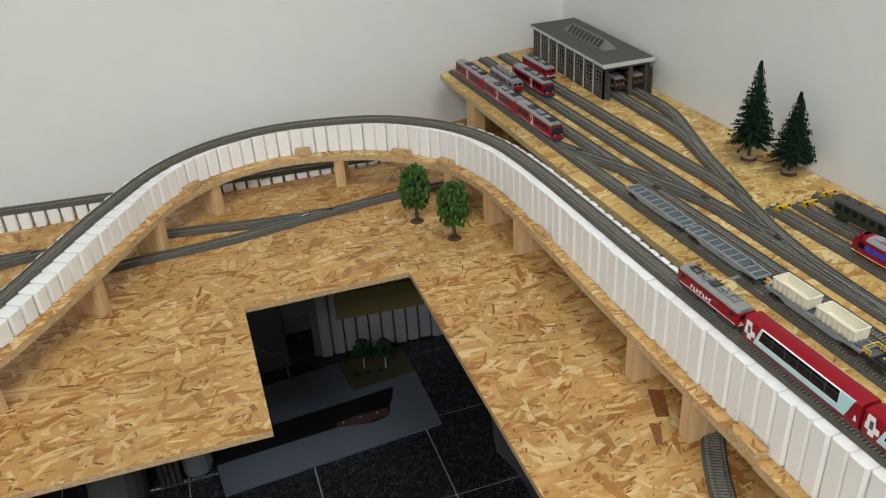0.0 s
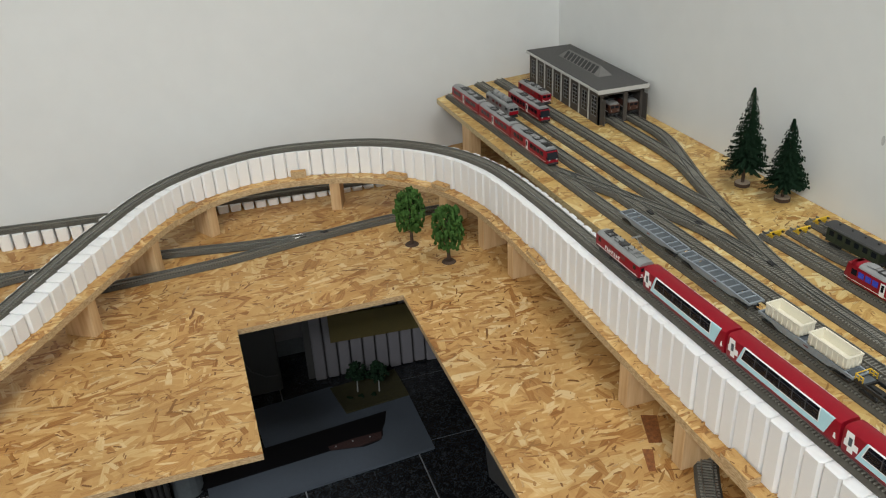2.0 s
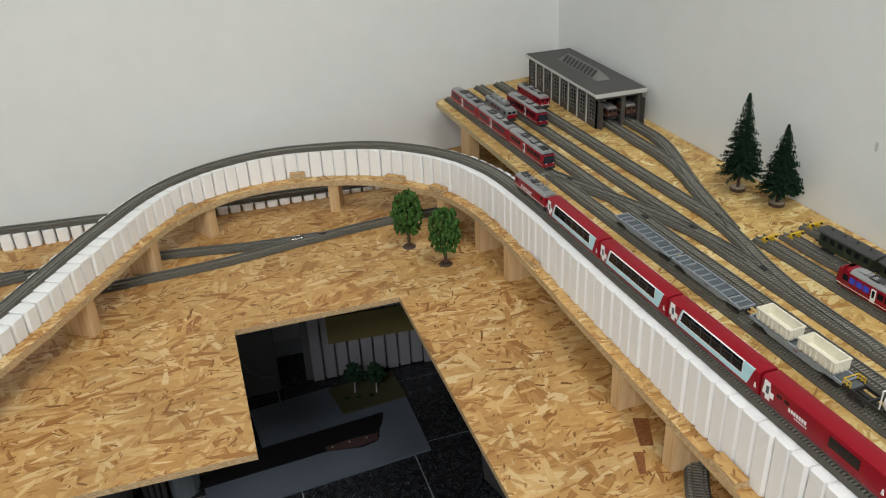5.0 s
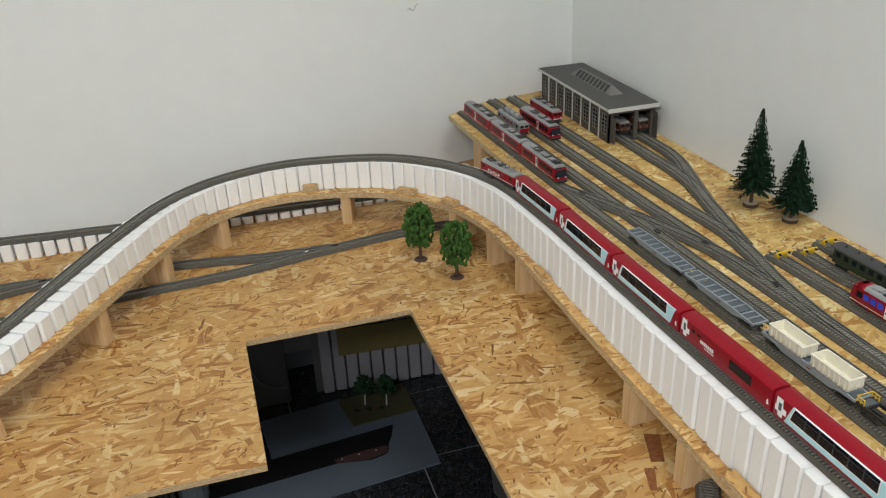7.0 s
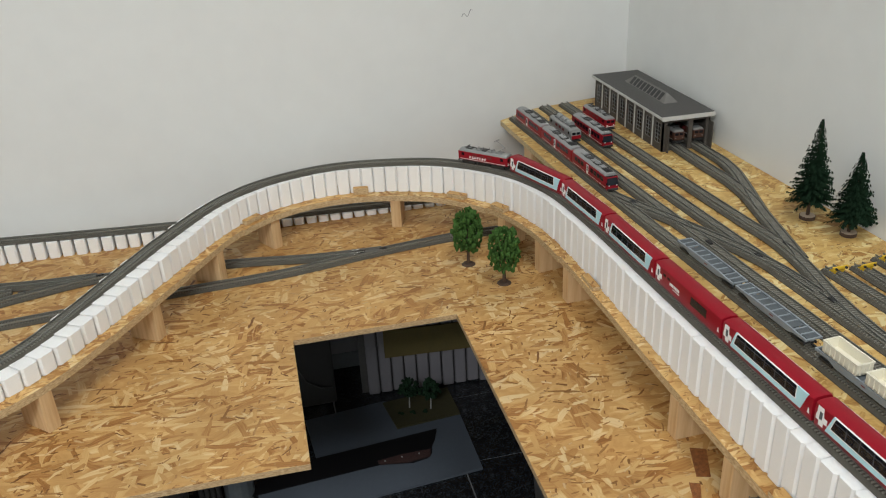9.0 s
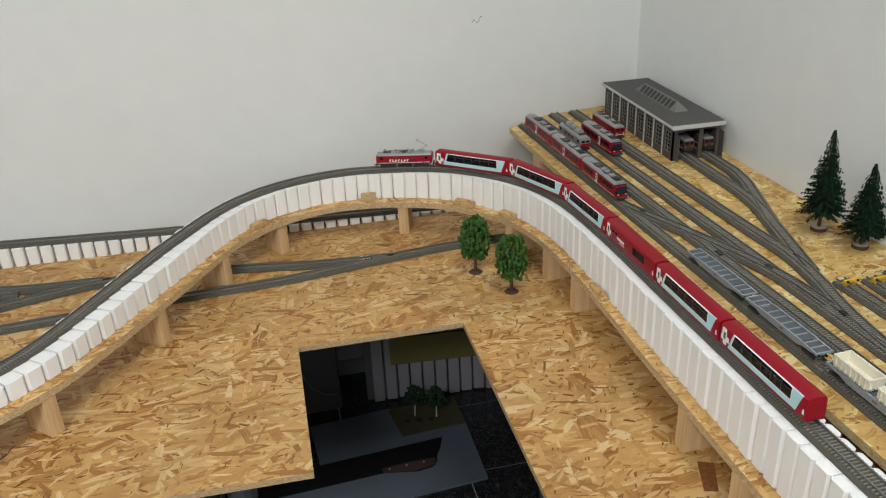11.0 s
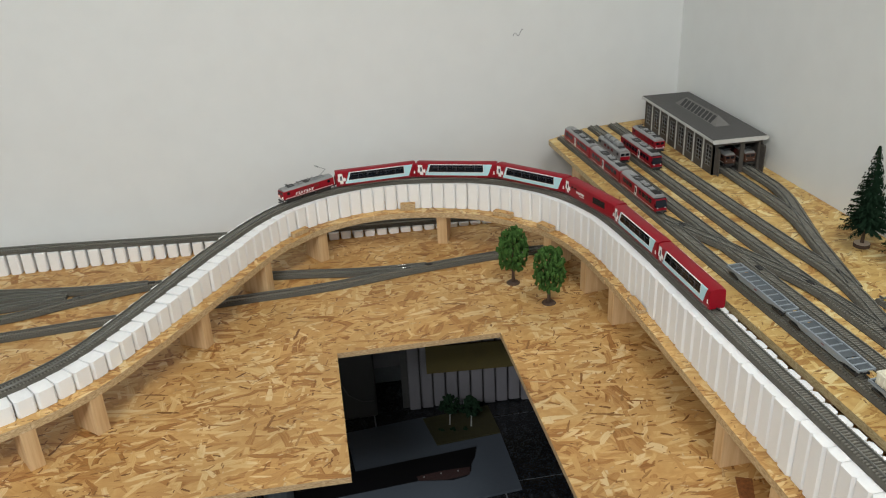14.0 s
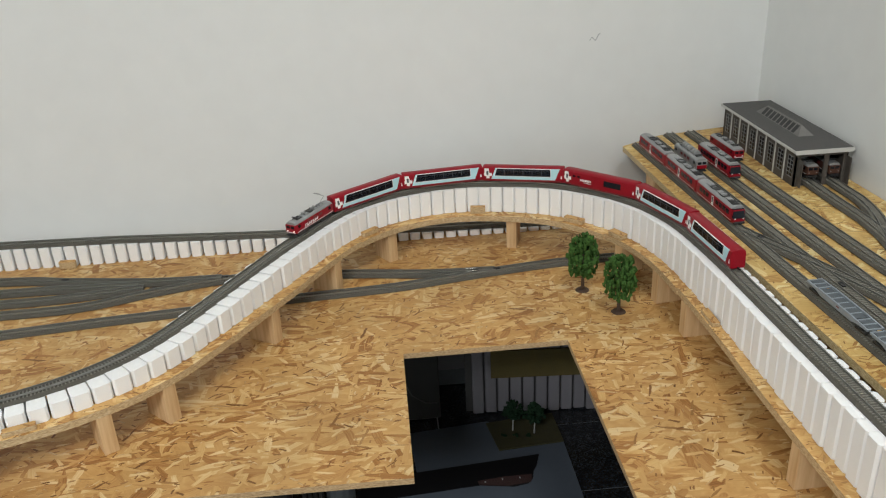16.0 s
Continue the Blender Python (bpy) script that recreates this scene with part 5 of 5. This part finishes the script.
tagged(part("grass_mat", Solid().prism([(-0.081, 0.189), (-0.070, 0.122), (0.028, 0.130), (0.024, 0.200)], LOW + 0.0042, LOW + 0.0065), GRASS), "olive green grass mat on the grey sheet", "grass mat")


def birch(x, y, tall, seed):
    r = random.Random(seed)
    c = thing("model_birch", "small dark model birch with a pale trunk on the grass mat", "model tree", "birches", at=pose(x, y, LOW + 0.0065))
    part("trunk", Solid().rod((0, 0, 0), (0.001, 0, tall * 0.5), 0.0012, 6, 0.0008).rod((0.001, 0, tall * 0.35), (0.006, 0.002, tall * 0.6), 0.0007, 5, 0.0004).rod((0.001, 0, tall * 0.35), (-0.005, -0.002, tall * 0.62), 0.0007, 5, 0.0004), LIGHTGREY, c, "pale birch trunk")
    s = Solid()
    for i in range(130):
        a, u = r.uniform(0, 6.28), r.random()
        rad = 0.0165 * math.sin(math.pi * (0.15 + 0.8 * u)) * r.uniform(0.3, 1)
        clump(s, (rad * math.cos(a), rad * math.sin(a), tall * (0.45 + 0.60 * u)), 0.0026, r)
    part("crown", s, NEEDLE, c)


birch(-0.043, 0.165, 0.050, 5)
birch(-0.012, 0.154, 0.050, 6)
for x, y in ((-0.059, 0.150), (-0.042, 0.148), (-0.024, 0.146)):
    s = Solid()
    for i in range(10):
        clump(s, (rnd.uniform(-0.003, 0.003), rnd.uniform(-0.003, 0.003), 0.003 + rnd.uniform(0, 0.004)), 0.0018, rnd)
    bsh = part("bush", s, NEEDLE)
    bsh.location = (x, y, LOW + 0.0062)
    tagged(bsh, "small dark green bush on the grass mat", "bush", "bushes")

OLIVE = plain("olive_brown_card", (0.085, 0.066, 0.018), 0.8, 0, 0.15, 60)
fence = thing("slatted_panel", "standing panel of white upright slats, coloured for shade", "panel", at=pose(-0.097, 0.227, LOW + 0.0002, 0, 0, -4.3))
part("backing", Solid().box(0.115, 0.006, 0.062, 0.25, 0.004, 0.124), DARKGREY, fence)
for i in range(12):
    part("slat", Solid().box(0.0095 + 0.0198 * i, 0, 0.062 + 0.0015 * ((i * 7) % 3), 0.0172, 0.008, 0.124, 0, 0.0012), CARD_SHADED, fence)
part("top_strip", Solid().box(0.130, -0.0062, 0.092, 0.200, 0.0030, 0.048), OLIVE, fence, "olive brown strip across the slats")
crate = thing("pale_box", "pale cardboard box, coloured for shade, with a dark base", "box", at=pose(-0.118, 0.335, LOW + 0.0002))
part("card_body", Solid().box(0, 0, 0.070, 0.066, 0.05, 0.080, 0, 0.001), CARD_SHADED, crate)
part("base", Solid().box(0, 0, 0.015, 0.066, 0.05, 0.030, 0, 0.001), SLATE, crate)
bb = thing("black_box", "black plastic box with a thin cable", "box", at=pose(-0.183, 0.245, LOW + 0.0002))
part("case", Solid().box(0, 0, 0.060, 0.070, 0.05, 0.120, 0, 0.002), BLACK, bb)
cab = Solid()
pts = [(-0.020, -0.027, 0.075), (-0.008, -0.030, 0.050), (0.012, -0.030, 0.035), (0.030, -0.028, 0.032)]
for p, q in zip(pts, pts[1:]):
    cab.rod(p, q, 0.0009, 6)
part("cable", cab, DARKGREY, bb)
foil = thing("black_sheeting", "curled sheets of black plastic standing on edge", "sheeting")
for k, (x, y, turn, hh) in enumerate(((0.078, -0.09, 8, 0.11), (0.096, -0.07, 12, 0.14), (0.112, -0.05, 15, 0.16))):
    line = np.array([[x + 0.014 * math.sin(3.0 * u + k), y - 0.13 + 0.15 * u, LOW + 0.0003] for u in np.linspace(0, 1, 14)])
    part("sheet", swept(line, [(-0.0006, 0), (0.0006, 0), (0.0006 + 0.01, hh), (-0.0006 + 0.01, hh)]), BLACKFOIL if k else DARKGREY, foil)
pile = thing("grey_roll", "grey plastic roll and black cables stored on the table", "roll", at=pose(-0.40, 0.03, LOW + 0.0002))
part("roll", Solid().rod((0, 0, 0.0), (0.01, 0.02, 0.16), 0.036, 18, 0.034), DARKGREY, pile)
part("tube", Solid().rod((0.10, 0.02, 0.0), (0.10, 0.03, 0.15), 0.020, 14), SLATE, pile)
for k in range(4):
    part("cable", Solid().rod((0.055 + 0.007 * k, 0.0, 0.0), (0.045 + 0.010 * k, 0.02, 0.17), 0.0035, 7), BLACK, pile)

# ---- scraps and fittings ----
for k, (x, y, z, w, d, h) in enumerate(((-0.070, 0.296, DECK_TOP, 0.022, 0.007, 0.0115), (0.062, 0.236, DECK_TOP, 0.030, 0.010, 0.0075), (0.112, 0.172, DECK_TOP, 0.026, 0.012, 0.0075), (-0.236, 0.247, DECK_TOP, 0.028, 0.008, 0.0075),
                                        (0.1395, -0.445, DECK_TOP, 0.034, 0.013, 0.0085), (0.138, -0.070, DECK_TOP, 0.034, 0.009, 0.0060), (-0.570, -0.176, DECK_TOP, 0.030, 0.008, 0.0065))):
    (fx, fy, _), a = via_frame(near_s(x, y))
    n = Vector((-math.sin(a), math.cos(a)))
    sc = part("wood_scrap", Solid().box(0, 0, h / 2, w, d, h, 0, 0.0006), OSB_SMALL, viaduct, "small offcut glued over a joint")
    sc.matrix_basis = pose(fx + n.x * (d / 2 + 0.0016), fy + n.y * (d / 2 + 0.0016), z, 0, 0, math.degrees(a))
ramp_scrap = part("wood_scrap", Solid().box(0, 0, 0.0060, 0.0240, 0.0080, 0.0120, 0, 0.0006), OSB_SMALL, back, "small offcut glued before the blocks")
ramp_scrap.matrix_basis = pose(-0.697, BACK_Y - DEEP / 2 - 0.0050, 0, 0, 0, -2)
# bright bars added on the rails to stand for a glint
joint = thing("rail_joint", "short bright metal bars for a glint on the rails at a turnout", "rail joint", at=pose(-0.094, 0.1985, 0.0072, 0, 0, 5))
for k in (-1, 1):
    part("rail_piece", Solid().box(0, k * 0.0046, 0, 0.0150, 0.0006, 0.0005, 0, 0.0001), BRIGHT, joint)
for x, y, z in ((0.239, 0.025, SHELF), (0.346, -0.137, SHELF), (0.302, -0.152, SHELF), (0.269, -0.107, SHELF), (0.393, 0.036, SHELF), (0.316, -0.257, SHELF), (-0.683, 0.272, 0), (-0.58, 0.247, 0), (-0.545, 0.221, 0), (-0.448, 0.243, 0), (-0.089, 0.197, 0), (-0.058, 0.199, 0)):
    sw = thing("point_lever", "small black turnout lever plate between the rails", "turnout lever", "turnout levers", at=pose(x, y, z + 0.0058, 0, 0, (88 if z else 4)))
    part("plate", Solid().box(0, 0, 0.0004, 0.0100, 0.0048, 0.0016, 0, 0.0003), BLACK, sw)
    part("pin", Solid().rod((0.002, 0, 0.001), (0.002, 0, 0.0022), 0.0007, 7), DARKGREY, sw)
# dark strands in the board, standing a hair proud
for outline, mat in (([(0.150, -0.303), (0.137, -0.340), (0.149, -0.344), (0.164, -0.309)], STAIN), ([(0.127, -0.345), (0.118, -0.372), (0.124, -0.374), (0.136, -0.349)], STAIN)):
    st = tagged(part("red_brown_strand", Solid().prism(outline, 0.0, 0.0003), mat), "red-brown wood strand pressed in the board", "wood strand", "dark strands")
SMUDGE = plain("wall_scuff", (0.55, 0.56, 0.55), 0.85, 0, 0.2, 200)
# pencil scrawl on the wall
scrawl = Solid()
pts = [(0.131 + 0.0022 * i, wall_y(0.131 + 0.0022 * i) - 0.0002, 0.270 + 0.004 * math.sin(1.1 * i) + 0.0008 * i) for i in range(9)]
for p, q in zip(pts, pts[1:]):
    scrawl.rod(p, q, 0.00035, 5)
tagged(part("pencil_mark", scrawl, PANELGREY), "faint pencil scrawl on the white wall", "mark")

smudge = Solid().loft([[(wall_x(-0.2245) + k, -0.2245 + 0.0022 * math.cos(a), 0.2010 + 0.0055 * math.sin(a)) for a in np.linspace(0, 6.283, 12, endpoint=False)] for k in (-0.0003, 0.0002)])
tagged(part("wall_smudge", smudge, SMUDGE), "small grey scuff on the white wall", "mark")

# ---- movement ----
# seconds and the length along the viaduct at which the locomotive's nose stands
NOSE = [(0.0, 0.492), (1.0, 0.559), (2.0, 0.627), (3.0, 0.692), (4.0, 0.756), (5.0, 0.819), (6.5, 0.912), (7.5, 0.973), (8.5, 1.042), (9.0, 1.078), (10.0, 1.149),
        (11.5, 1.255), (12.5, 1.328), (13.5, 1.398), (14.5, 1.468), (15.5, 1.532), (16.0, 1.564)]


def nose_at(t):
    return float(np.interp(t, [a for a, _ in NOSE], [b for _, b in NOSE]))


def on_rails(middle, base):
    """The pose of a car whose bogies stand base apart on the viaduct's rails."""
    p, q = via(middle - base / 2), via(middle + base / 2)
    d = q - p
    mid = (p + q) / 2
    yaw, tilt = math.degrees(math.atan2(d[1], d[0])), math.degrees(math.atan2(d[2], math.hypot(d[0], d[1])))
    return pose(mid[0], mid[1], mid[2] + RAIL_TOP, 0, -tilt, yaw)


def motions():
    times = [0.5 * i for i in range(33)]
    walk(express_loco, [(t, on_rails(nose_at(t) - LL / 2 - 0.001, 0.050)) for t in times])
    for i, c in enumerate(coaches):
        walk(c, [(t, on_rails(nose_at(t) - 0.0915 - CL / 2 - PITCH_C * i, 0.084)) for t in times])


motions()
